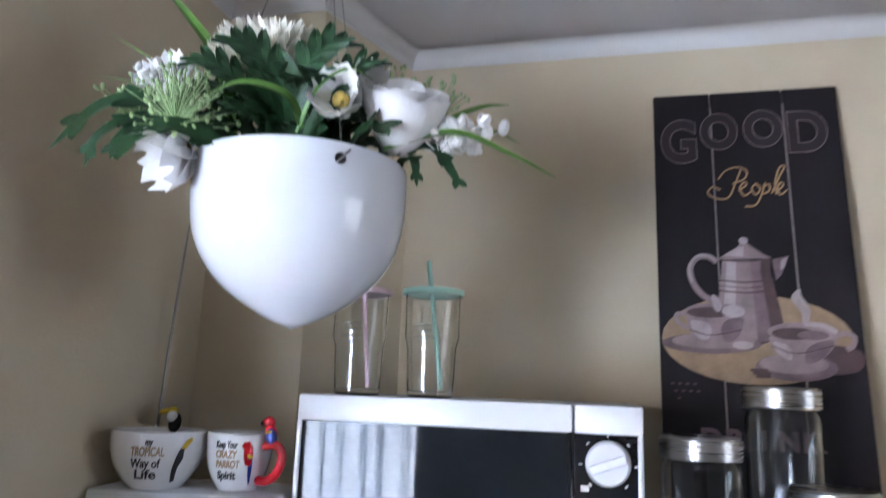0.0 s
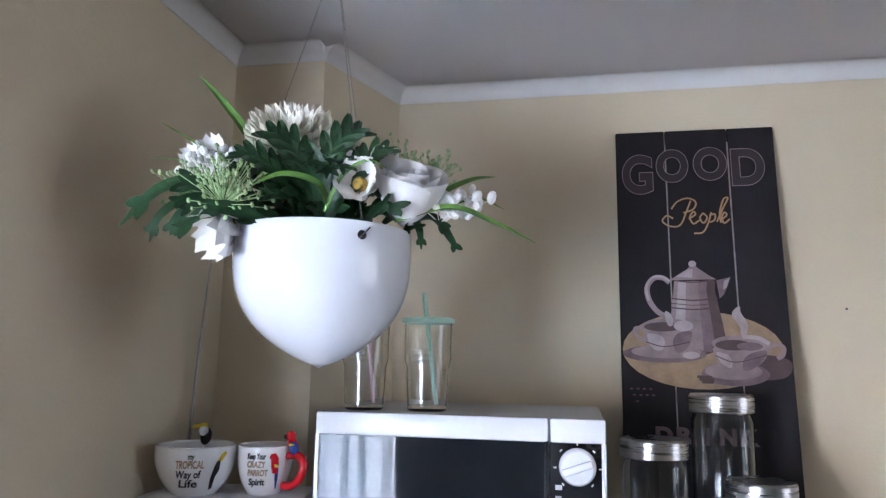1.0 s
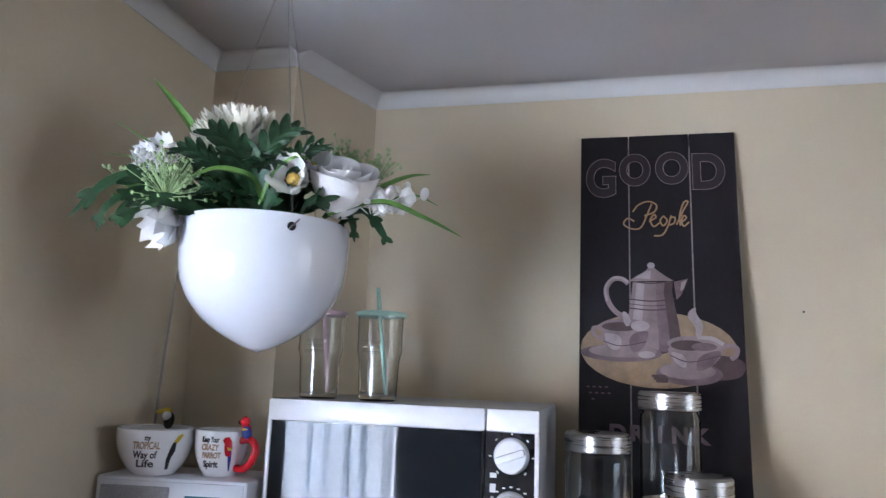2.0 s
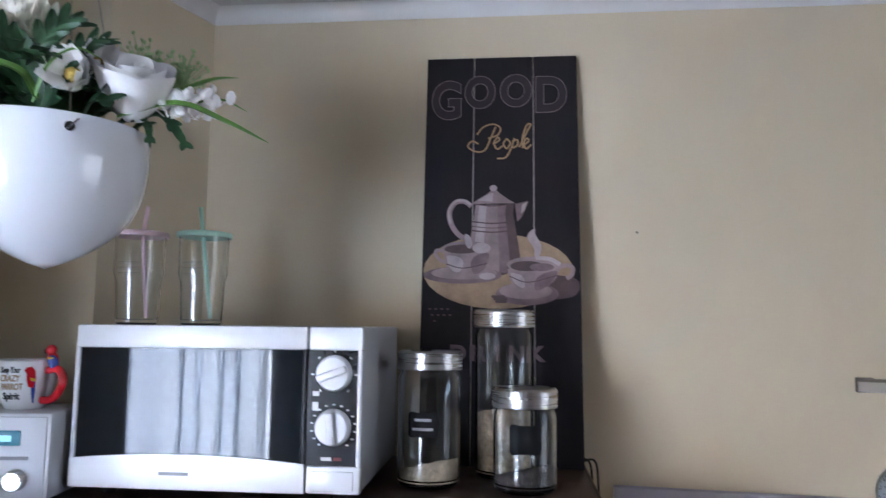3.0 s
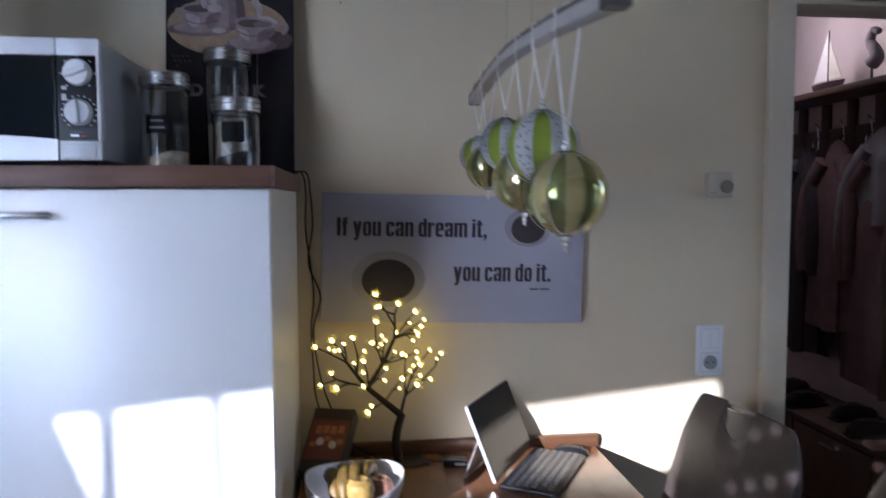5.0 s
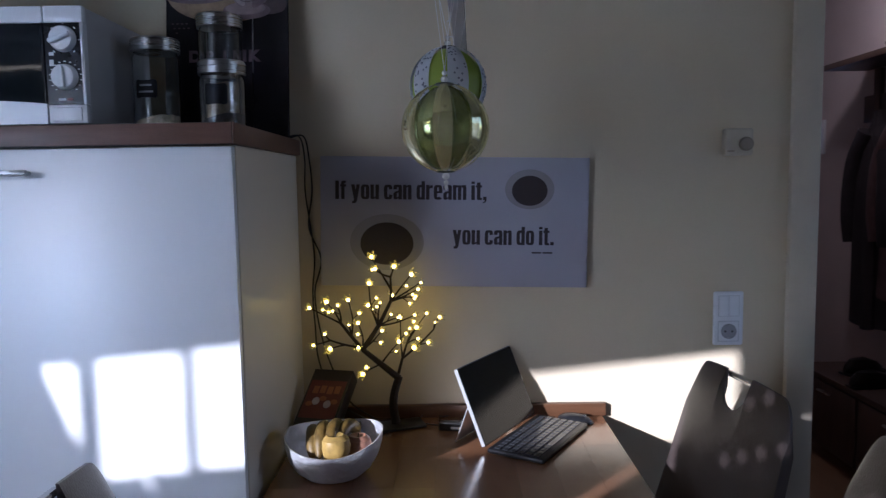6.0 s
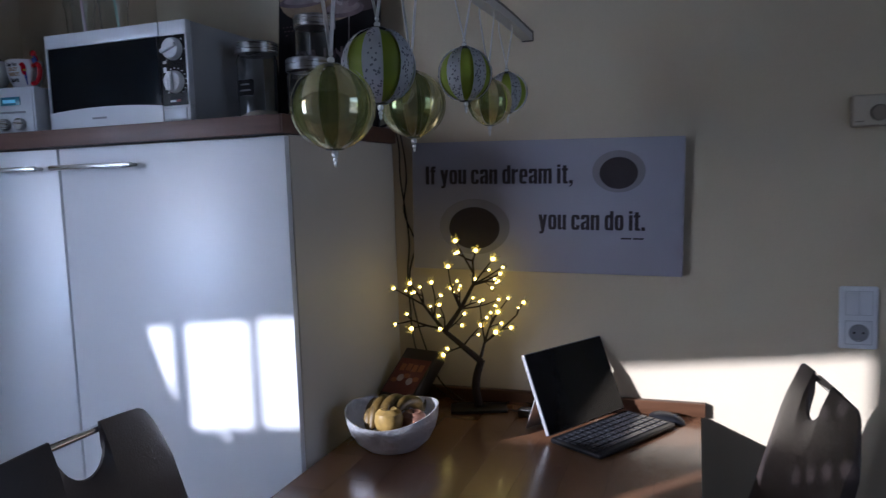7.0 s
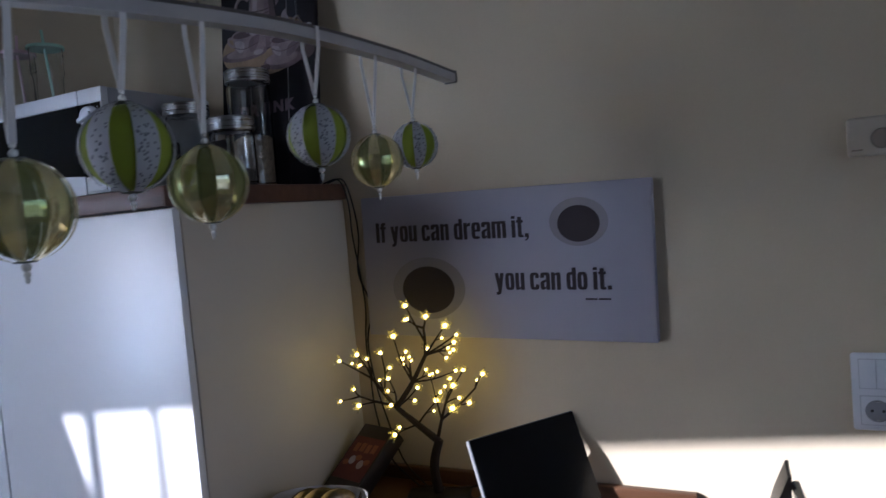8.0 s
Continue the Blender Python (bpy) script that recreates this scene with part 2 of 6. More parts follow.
SPRIG = material("pale_sprig", (0.36, 0.50, 0.24), 0.6, var=0.3, scale=30, bump=0.05)
PETAL_W = material("white_petal", (0.90, 0.89, 0.87), 0.6, var=0.06, scale=30, bump=0.05, bscale=180)
PETAL_C = material("cream_petal", (0.86, 0.83, 0.70), 0.6, var=0.08, scale=30, bump=0.05, bscale=180)
HEART = material("yellow_heart", (0.42, 0.28, 0.06), 0.7, var=0.4, scale=90, bump=0.4, bscale=200)
SHEER = sheer("sheer_curtain", (0.82, 0.89, 0.95), 0.025)
PANE = clear("window_glass", (1, 1, 1), 0.0)
PVC = material("white_window_frame", (0.72, 0.72, 0.73), 0.4, var=0.03, bump=0.003)
SHUTTER = material("grey_shutter", (0.42, 0.42, 0.40), 0.5, var=0.06, bump=0.01)
GROUND = material("outdoor_ground", (0.16, 0.15, 0.12), 0.9, var=0.4, scale=0.2, bump=0.1, bscale=2)
# Dark colour for the added sky blocker outside.
BACKDROP_D = material("dark_backdrop", (0.045, 0.055, 0.035), 0.9, var=0.5, scale=0.4, bump=0.3, bscale=3)
HALL_W = material("hall_paint", (0.66, 0.58, 0.56), 0.8, var=0.05, bump=0.03)
RACK = material("rack_wood", (0.10, 0.062, 0.046), 0.5, var=0.3, scale=6, bump=0.03, stretch=(6, 6, 1))
COAT_P = material("dusty_pink_wool", (0.12, 0.072, 0.072), 0.9, var=0.3, scale=14, bump=0.4, bscale=160)
COAT_G = material("grey_wool", (0.15, 0.145, 0.15), 0.9, var=0.3, scale=14, bump=0.4, bscale=160)
COAT_D = material("dark_cloth", (0.035, 0.028, 0.032), 0.9, var=0.3, scale=14, bump=0.3, bscale=120)
LILAC = material("lilac_grey_wood", (0.34, 0.30, 0.33), 0.7, var=0.2, bump=0.05)
SHOE = material("dark_leather", (0.020, 0.016, 0.015), 0.35, var=0.3, bump=0.05)


# ---- building helpers ----
def finish(name, bm, mat, smooth=True, angle=35):
    me = bpy.data.meshes.new(name)
    bmesh.ops.recalc_face_normals(bm, faces=bm.faces)
    bm.to_mesh(me)
    bm.free()
    me.materials.append(mat)
    if smooth:
        me.polygons.foreach_set("use_smooth", [True] * len(me.polygons))
        me.set_sharp_from_angle(angle=radians(angle))
    return new(name, me)


def part(name, bm, mat, parent, label="", smooth=True, angle=35):
    ob = finish(name, bm, mat, smooth, angle)
    ob.parent = parent
    return tagged(ob, label)


def thing(name, label, category, m=None, group="", kind=""):
    ob = new(name)
    ob.empty_display_size = 0.05
    if m is not None:
        ob.matrix_world = m
    return tagged(ob, label, category, group, kind)


def structure(name, bm, mat, label, category, m=None, smooth=False):
    ob = finish(name, bm, mat, smooth)
    if m is not None:
        ob.matrix_world = m
    return tagged(ob, label, category, kind="structure")


def box(x0, x1, y0, y1, z0, z1, bevel=0.0, seg=2, bm=None, m=None):
    part_bm = bmesh.new()
    bmesh.ops.create_cube(part_bm, size=1)
    bmesh.ops.transform(part_bm, matrix=Matrix.LocRotScale(((x0 + x1) / 2, (y0 + y1) / 2, (z0 + z1) / 2), None, (x1 - x0, y1 - y0, z1 - z0)), verts=part_bm.verts)
    if bevel:
        bmesh.ops.bevel(part_bm, geom=part_bm.edges[:], offset=bevel, segments=seg, affect="EDGES", profile=0.5)
    return join(bm, part_bm, m)


def join(bm, other, m=None):
    if m is not None:
        bmesh.ops.transform(other, matrix=m, verts=other.verts)
    if bm is None:
        return other
    me = bpy.data.meshes.new("joined")
    other.to_mesh(me)
    other.free()
    bm.from_mesh(me)
    bpy.data.meshes.remove(me)
    return bm


def lathe(profile, n=32, bm=None, m=None, closed=False):
    """Turns (radius, z) pairs about z."""
    out = bmesh.new()
    rings = []
    for r, z in profile:
        if r < 1e-6:
            rings.append([out.verts.new((0, 0, z))])
        else:
            rings.append([out.verts.new((r * math.cos(2 * math.pi * k / n), r * math.sin(2 * math.pi * k / n), z)) for k in range(n)])
    pairs = list(zip(rings, rings[1:] + (rings[:1] if closed else [])))[: len(rings) if closed else len(rings) - 1]
    for a, b in pairs:
        for k in range(n):
            j = (k + 1) % n
            if len(a) == 1 and len(b) == 1:
                continue
            if len(a) == 1:
                out.faces.new((a[0], b[k], b[j]))
            elif len(b) == 1:
                out.faces.new((a[k], a[j], b[0]))
            else:
                out.faces.new((a[k], a[j], b[j], b[k]))
    return join(bm, out, m)


def tube(points, radius, n=8, bm=None, m=None, taper=None):
    """A round bar along points; taper: the radius at its end."""
    out = bmesh.new()
    pts = [Vector(p) for p in points]
    rings = []
    side = None
    for i, p in enumerate(pts):
        d = (pts[min(i + 1, len(pts) - 1)] - pts[max(i - 1, 0)]).normalized()
        if side is None:
            side = d.orthogonal().normalized()
        side = (side - d * side.dot(d)).normalized()
        up = d.cross(side)
        r = radius if taper is None else radius + (taper - radius) * i / (len(pts) - 1)
        rings.append([out.verts.new(p + r * (math.cos(2 * math.pi * k / n) * side + math.sin(2 * math.pi * k / n) * up)) for k in range(n)])
    for a, b in zip(rings, rings[1:]):
        for k in range(n):
            out.faces.new((a[k], a[(k + 1) % n], b[(k + 1) % n], b[k]))
    out.faces.new(rings[0][::-1])
    out.faces.new(rings[-1])
    return join(bm, out, m)


def curve_points(points, steps=6):
    """A smooth line through points."""
    p = [Vector(q) for q in points]
    p = [p[0] * 2 - p[1]] + p + [p[-1] * 2 - p[-2]]
    out = []
    for i in range(1, len(p) - 2):
        for k in range(steps):
            t = k / steps
            out.append(0.5 * (2 * p[i] + (p[i + 1] - p[i - 1]) * t + (2 * p[i - 1] - 5 * p[i] + 4 * p[i + 1] - p[i + 2]) * t * t
                              + (3 * p[i] - p[i - 1] - 3 * p[i + 1] + p[i + 2]) * t ** 3))
    return out + [p[-2]]


def flat(outline, depth, bm=None, m=None):
    """A plate with the outline (x, z), its front at y = 0 and its back at y = depth."""
    out = bmesh.new()
    f = out.faces.new([out.verts.new((x, 0, z)) for x, z in outline])
    got = bmesh.ops.extrude_face_region(out, geom=[f])
    bmesh.ops.translate(out, vec=(0, depth, 0), verts=[v for v in got["geom"] if isinstance(v, bmesh.types.BMVert)])
    return join(bm, out, m)


def oval(cx, cz, rx, rz, n=36, a0=0.0, a1=360.0):
    return [(cx + rx * math.cos(radians(a0 + (a1 - a0) * k / n)), cz + rz * math.sin(radians(a0 + (a1 - a0) * k / n))) for k in range(n)]


def ball(r, m=None, bm=None, u=14, v=10, squash=(1, 1, 1)):
    out = bmesh.new()
    bmesh.ops.create_uvsphere(out, u_segments=u, v_segments=v, radius=r)
    bmesh.ops.scale(out, vec=squash, verts=out.verts)
    return join(bm, out, m)


def letters(body, size, width=None, bold=0.0, shear=0.0, thick=0.0004, outline=0.0, spacing=1.0):
    """Words as a mesh, standing in the x-z plane and facing -y, from x = 0, stretched to the width."""
    cu = bpy.data.curves.new("words", "FONT")
    cu.body, cu.size, cu.offset, cu.shear, cu.extrude, cu.space_character = body, size, bold, shear, thick, spacing
    cu.resolution_u = 6
    if outline:
        cu.fill_mode, cu.bevel_depth, cu.extrude, cu.bevel_resolution = "NONE", outline, 0.0, 1
    ob = bpy.data.objects.new("words", cu)
    scene.collection.objects.link(ob)
    bpy.context.view_layer.update()
    me = bpy.data.meshes.new_from_object(ob)
    bm = bmesh.new()
    bm.from_mesh(me)
    bpy.data.objects.remove(ob)
    bpy.data.curves.remove(cu)
    bpy.data.meshes.remove(me)
    xs = [v.co.x for v in bm.verts]
    lo, hi = min(xs), max(xs)
    k = (width / (hi - lo)) if width else 1.0
    for v in bm.verts:
        v.co = Vector(((v.co.x - lo) * k, -v.co.z, v.co.y))
    return bm


# ---- the room ----
FZ, CZ = -0.035, 2.468
NY = 1.605
structure("wall_north", box(-0.64, 1.985, NY, NY + 0.13, FZ, CZ + 0.1), WALL, "cream painted plaster wall behind the cabinets", "wall")
bm = box(2.79, 3.5, NY, NY + 0.13, FZ, CZ + 0.1)
structure("wall_north_east", bm, WALL, "cream painted plaster wall beside the doorway", "wall")
structure("wall_over_door", box(1.985, 2.79, NY, NY + 0.13, 2.015, CZ + 0.1), WALL, "cream painted plaster wall over the doorway", "wall")
structure("wall_west", box(-0.64, -0.515, 0.52, NY, FZ, CZ + 0.1), WALL, "cream painted plaster side wall of the corner", "wall")
structure("wall_west_return", box(-2.9, -0.64, 0.52, 0.64, FZ, CZ + 0.1), WALL, "cream painted plaster wall", "wall")
structure("wall_far_west", box(-3.02, -2.9, -1.8, 0.64, FZ, CZ + 0.1), WALL, "cream painted plaster wall", "wall")
# East wall, with an opening added for the fill lamp.
bm = None
for y0, y1, z0, z1 in ((-0.8, -0.3, FZ, CZ + 0.1), (-0.3, 1.3, FZ, 0.6), (-0.3, 1.3, 2.3, CZ + 0.1), (1.3, NY, FZ, CZ + 0.1)):
    bm = box(3.38, 3.5, y0, y1, z0, z1, bm=bm)
structure("wall_east", bm, WALL, "cream painted plaster wall with an added window opening", "wall")
# boxed-in pipe shaft in the corner
bm = bmesh.new()
low = [bm.verts.new((x, y, FZ)) for x, y in ((-0.515, 1.34), (-0.323, 1.34), (-0.238, NY), (-0.515, NY))]
high = [bm.verts.new((v.co.x, v.co.y, CZ)) for v in low]
for k in range(4):
    bm.faces.new((low[k], low[(k + 1) % 4], high[(k + 1) % 4], high[k]))
bm.faces.new(low[::-1]), bm.faces.new(high)
structure("wall_shaft", bm, WALL, "cream painted boxed-in shaft in the room's corner", "wall")
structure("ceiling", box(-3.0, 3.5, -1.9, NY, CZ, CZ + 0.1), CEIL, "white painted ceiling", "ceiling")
structure("floor", box(-3.0, 3.5, -1.9, NY, FZ - 0.1, FZ), FLOOR, "brown wooden floor", "floor")


def cove(name, a, b, inward):
    """A plaster cove from a to b along the ceiling."""
    a, b, n = Vector((*a, 0)), Vector((*b, 0)), Vector((*inward, 0)).normalized()
    d = 0.030
    prof = [(0.0, CZ - d)] + [(d - d * math.cos(radians(w)) + 0.003, CZ - d + d * math.sin(radians(w))) for w in range(0, 91, 15)] + [(d + 0.006, CZ), (0, CZ)]
    bm = bmesh.new()
    ra = [bm.verts.new(a + n * o + Vector((0, 0, z))) for o, z in prof]
    rb = [bm.verts.new(b + n * o + Vector((0, 0, z))) for o, z in prof]
    for k in range(len(prof)):
        j = (k + 1) % len(prof)
        bm.faces.new((ra[k], ra[j], rb[j], rb[k]))
    bm.faces.new(ra), bm.faces.new(rb[::-1])
    structure(name, bm, COVE, "white plaster cove along the ceiling", "cove", smooth=True)


cove("trim_north", (-0.238, NY), (3.38, NY), (0, -1))
cove("trim_shaft", (-0.323, 1.34), (-0.238, NY), (0.265, -0.085))
cove("trim_shaft_front", (-0.515, 1.34), (-0.323, 1.34), (0, -1))
cove("trim_west", (-0.515, 0.52), (-0.515, 1.34), (1, 0))
structure("baseboard", box(0.57, 1.91, NY - 0.012, NY, FZ, FZ + 0.06, 0.003), FRAME_PAINT, "cream painted baseboard", "baseboard")

# the window wall, in its own frame
bm = None
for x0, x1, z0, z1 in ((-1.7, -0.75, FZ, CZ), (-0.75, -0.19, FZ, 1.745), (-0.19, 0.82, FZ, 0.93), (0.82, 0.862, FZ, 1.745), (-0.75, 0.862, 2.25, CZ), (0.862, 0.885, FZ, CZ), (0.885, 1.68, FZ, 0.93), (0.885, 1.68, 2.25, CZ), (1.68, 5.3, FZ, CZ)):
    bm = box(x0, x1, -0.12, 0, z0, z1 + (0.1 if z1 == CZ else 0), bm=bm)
structure("wall_south", bm, SOUTH_P, "outer wall with two windows, darkened in colour as if backlit", "wall", SOUTH)
structure("ground", box(-150, 150, -150, 150, -3.2, -3.0), GROUND, "bare outdoor ground below the windows", "ground")


# Added, unseen rim that keeps the bright low sky out of reflections.
bm = bmesh.new()
prev = None
for k in range(141):
    a = radians(170 + 200 * k / 140)
    x, y = 70 * math.cos(a), 70 * math.sin(a)
    hgt = 12.5 + 1.6 * noise.noise((k * 0.21, 0.3, 0)) + 1.0 * noise.noise((k * 0.9, 4.3, 0))
    row = [bm.verts.new((q * x, q * y, z)) for q, z in ((1.0, -3.0), (1.0, hgt * 0.6), (1.015, hgt), (1.05, hgt * 0.7), (1.05, -3.0))]
    if prev:
        for n in range(4):
            bm.faces.new((prev[n], row[n], row[n + 1], prev[n + 1]))
    prev = row
structure("backdrop", bm, BACKDROP_D, "unseen dark backdrop added outside to block the low sky", "woods")


def window(name, x0, x1, posts, label, jamb=0.012):
    w = thing(name, label, "window", SOUTH, kind="structure")
    bm = None
    for a, b, c, d in ((x0, x1, 0.93, 0.97), (x0, x1, 2.21, 2.25), (x0, x0 + 0.012, 0.97, 2.21), (x1 - jamb, x1, 0.97, 2.21)):
        bm = box(a, b, -0.075, -0.02, c, d, 0.004, 1, bm)
    part("window_frame", bm, PVC, w)
    for p, half in posts:
        part("post", box(p - half, p + half, -0.048, -0.03, 0.97, 2.21, 0.002, 1), PVC, w)
    edges = [x0 + 0.012] + [p for p, half in posts] + [x1 - jamb]
    for a, b in zip(edges, edges[1:]):
        pane = part("pane", box(a, b, -0.052, -0.046, 0.97, 2.21), PANE, w, smooth=False)
        pane.visible_shadow = False
    part("window_sill", box(x0 - 0.03, x1 + 0.03, -0.02, 0.10, 0.90, 0.93, 0.006), PVC, w)
    return w


window("window_1", -0.75, 0.862, [(-0.483, 0.019), (-0.228, 0.006)], "white plastic window with a half-lowered shutter", 0.057)
window("window_2", 0.885, 1.68, [], "white plastic window behind a closed shutter")


def shutter(name, x0, x1, z0, slots, label):
    s = thing(name, label, "shutter", SOUTH)
    z, row = 2.25, 0
    while z - 0.045 > z0 - 0.01:
        bm = box(x0, x1, -0.118, -0.108, z - 0.040, z, 0.003, 1)
        row += 1
        if slots and z < 1.92 and row % 2:
            k = x0
            while k < x1 - 0.01:
                box(k, k + 0.054, -0.115, -0.111, z - 0.058, z - 0.040, bm=bm)
                k += 0.076
        else:
            box(x0, x1, -0.116, -0.110, z - 0.058, z - 0.040, bm=bm)
        part("slat", bm, SHUTTER, s, smooth=False)
        z -= 0.058
    return s


shutter("roller_shutter", -0.75, 0.862, 2.07, False, "half-lowered grey roller shutter in the window")
shutter("roller_shutter", 0.885, 1.68, 0.95, True, "closed grey roller shutter with light slots")


def curtain(name, x0, x1, z0, z1, lean, label, waves):
    c = thing(name, label, "curtain", SOUTH)
    bm = bmesh.new()
    cols, rows = 150, 10
    grid = []
    for i in range(cols + 1):
        u = i / cols
        col = []
        for j in range(rows + 1):
            v = j / rows
            turn = u * waves * 6.283 + 1.6 * math.sin(9 * u) + 0.9 * math.sin(23 * u)
            y = 0.045 + 0.030 * math.sin(turn) * (1 - 0.35 * v)
            col.append(bm.verts.new((x0 + (x1 - x0) * u + 0.017 * math.sin(2 * turn) + lean * (1 - v) * (u if lean > 0 else 1 - u), y, z0 + (z1 - z0) * v)))
        grid.append(col)
    for a, b in zip(grid, grid[1:]):
        for j in range(rows):
            bm.faces.new((a[j], b[j], b[j + 1], a[j + 1]))
    part("cloth", bm, SHEER, c)
    part("rod", tube([(x0 - 0.02, 0.035, z1 + 0.004), (x1 + 0.02, 0.035, z1 + 0.004)], 0.004), CHROME, c)


curtain("half_curtain", -0.21, 0.83, 0.94, 1.745, 0.0, "sheer white half curtain across the window", 8)
curtain("half_curtain", -0.74, -0.235, 0.94, 1.745, 0.0, "sheer white half curtain across the narrow casements", 5)
curtain("side_curtain", -0.76, -0.646, 1.69, 2.36, 0.305, "sheer white side curtain beside the window", 3)

# Unseen window, added only to house the side fill lamp.
east = thing("fill_window", "unseen window added in the side wall for fill light", "window", kind="structure")
bm = None
for y0, y1, z0, z1 in ((-0.3, 1.3, 0.6, 0.66), (-0.3, 1.3, 2.24, 2.3), (-0.3, -0.24, 0.66, 2.24), (1.24, 1.3, 0.66, 2.24), (0.47, 0.53, 0.66, 2.24)):
    bm = box(3.42, 3.48, y0, y1, z0, z1, 0.004, 1, bm)
part("window_frame", bm, PVC, east)
part("window_sill", box(3.30, 3.42, -0.33, 1.33, 0.57, 0.6, 0.004), PVC, east)
for y0, y1 in ((-0.24, 0.47), (0.53, 1.24)):
    pane = part("pane", box(3.447, 3.453, y0, y1, 0.66, 2.24), PANE, east, smooth=False)
    pane.visible_shadow = False

# doorway
DOOR = thing("door_frame", "cream painted door frame of the open doorway", "door frame", kind="structure")
bm = box(1.912, 1.99, NY - 0.022, NY, FZ, 2.09, 0.006)
part("casing", bm, FRAME_PAINT, DOOR)
part("casing", box(2.79, 2.866, NY - 0.022, NY, FZ, 2.09, 0.006), FRAME_PAINT, DOOR)
part("casing", box(1.99, 2.79, NY - 0.022, NY, 2.012, 2.09, 0.006), FRAME_PAINT, DOOR)
part("lining", box(1.985, 2.0, NY, NY + 0.14, FZ, 2.012, 0.002), FRAME_PAINT, DOOR)
part("lining", box(2.775, 2.79, NY, NY + 0.14, FZ, 2.012, 0.002), FRAME_PAINT, DOOR)
part("lining", box(2.0, 2.775, NY, NY + 0.14, 1.997, 2.012, 0.002), FRAME_PAINT, DOOR)

# the hall behind the doorway
structure("hall_wall_east", box(3.22, 3.34, NY + 0.13, 4.7, FZ, CZ), HALL_W, "pale painted hall wall behind the coat rack", "wall")
structure("hall_wall_north", box(1.2, 3.34, 4.7, 4.82, FZ, CZ), HALL_W, "pale painted wall at the end of the hall", "wall")
structure("hall_wall_west", box(1.2, 1.32, NY + 0.13, 4.7, FZ, CZ), HALL_W, "pale painted hall wall", "wall")
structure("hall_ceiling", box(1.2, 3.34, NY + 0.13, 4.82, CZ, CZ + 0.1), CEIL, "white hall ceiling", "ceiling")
structure("hall_floor", box(1.2, 3.34, NY, 4.82, FZ - 0.1, FZ), FLOOR, "brown wooden hall floor", "floor")


# ---- cabinets and worktop ----
def cabinet(x0, x1, hx0, hx1, side):
    c = thing("cabinet", "tall white laminate cabinet with a long steel bar handle", "cabinet", pose(x0, 1.605, FZ), "white cabinets")
    w = x1 - x0
    t = 1.456 - FZ
    part("body", box(0, w, -0.555, -0.002, 0.08, t, 0.0015, 1), SHADED_LAM, c, "white cabinet body, shade and yellow light in its colour")
    part("plinth", box(0.01, w - 0.01, -0.52, -0.02, 0, 0.08), SHADED_LAM, c)
    d = part("door", box(0.002, w - 0.002, -0.574, -0.556, 0.09, t - 0.003, 0.0015, 2), LAMINATE, c, "plain white laminate door")
    a, b, z = hx0 - x0, hx1 - x0, 1.407 - FZ
    bm = box(a, b, -0.608, -0.598, z - 0.006, z + 0.006, 0.003)
    for k in (a + 0.012, b - 0.012):
        tube([(k, -0.60, z), (k, -0.574, z)], 0.004, bm=bm)
    part("handle", bm, STEEL, d, "brushed steel bar handle")


cabinet(-0.513, -0.0735, -0.36, -0.115, False)
cabinet(-0.0695, 0.565, -0.07, 0.175, True)
top = thing("worktop", "dark brown wood-look worktop on the white cabinets", "worktop", pose(0, 0, 1.457))
part("board", box(-0.513, 0.572, 1.010, NY - 0.001, 0, 0.041, 0.002), WORKTOP, top, "dark brown wood-look board", angle=60)
part("front_edge", box(-0.513, 0.572, 1.004, 1.0095, 0.0, 0.0405, 0.002), TOPEDGE, top, "red-brown edge band")
part("side_edge", box(0.5725, 0.577, 1.004, NY - 0.002, 0.0, 0.0405, 0.002), TOPEDGE, top, "red-brown edge band")
WT = 1.498


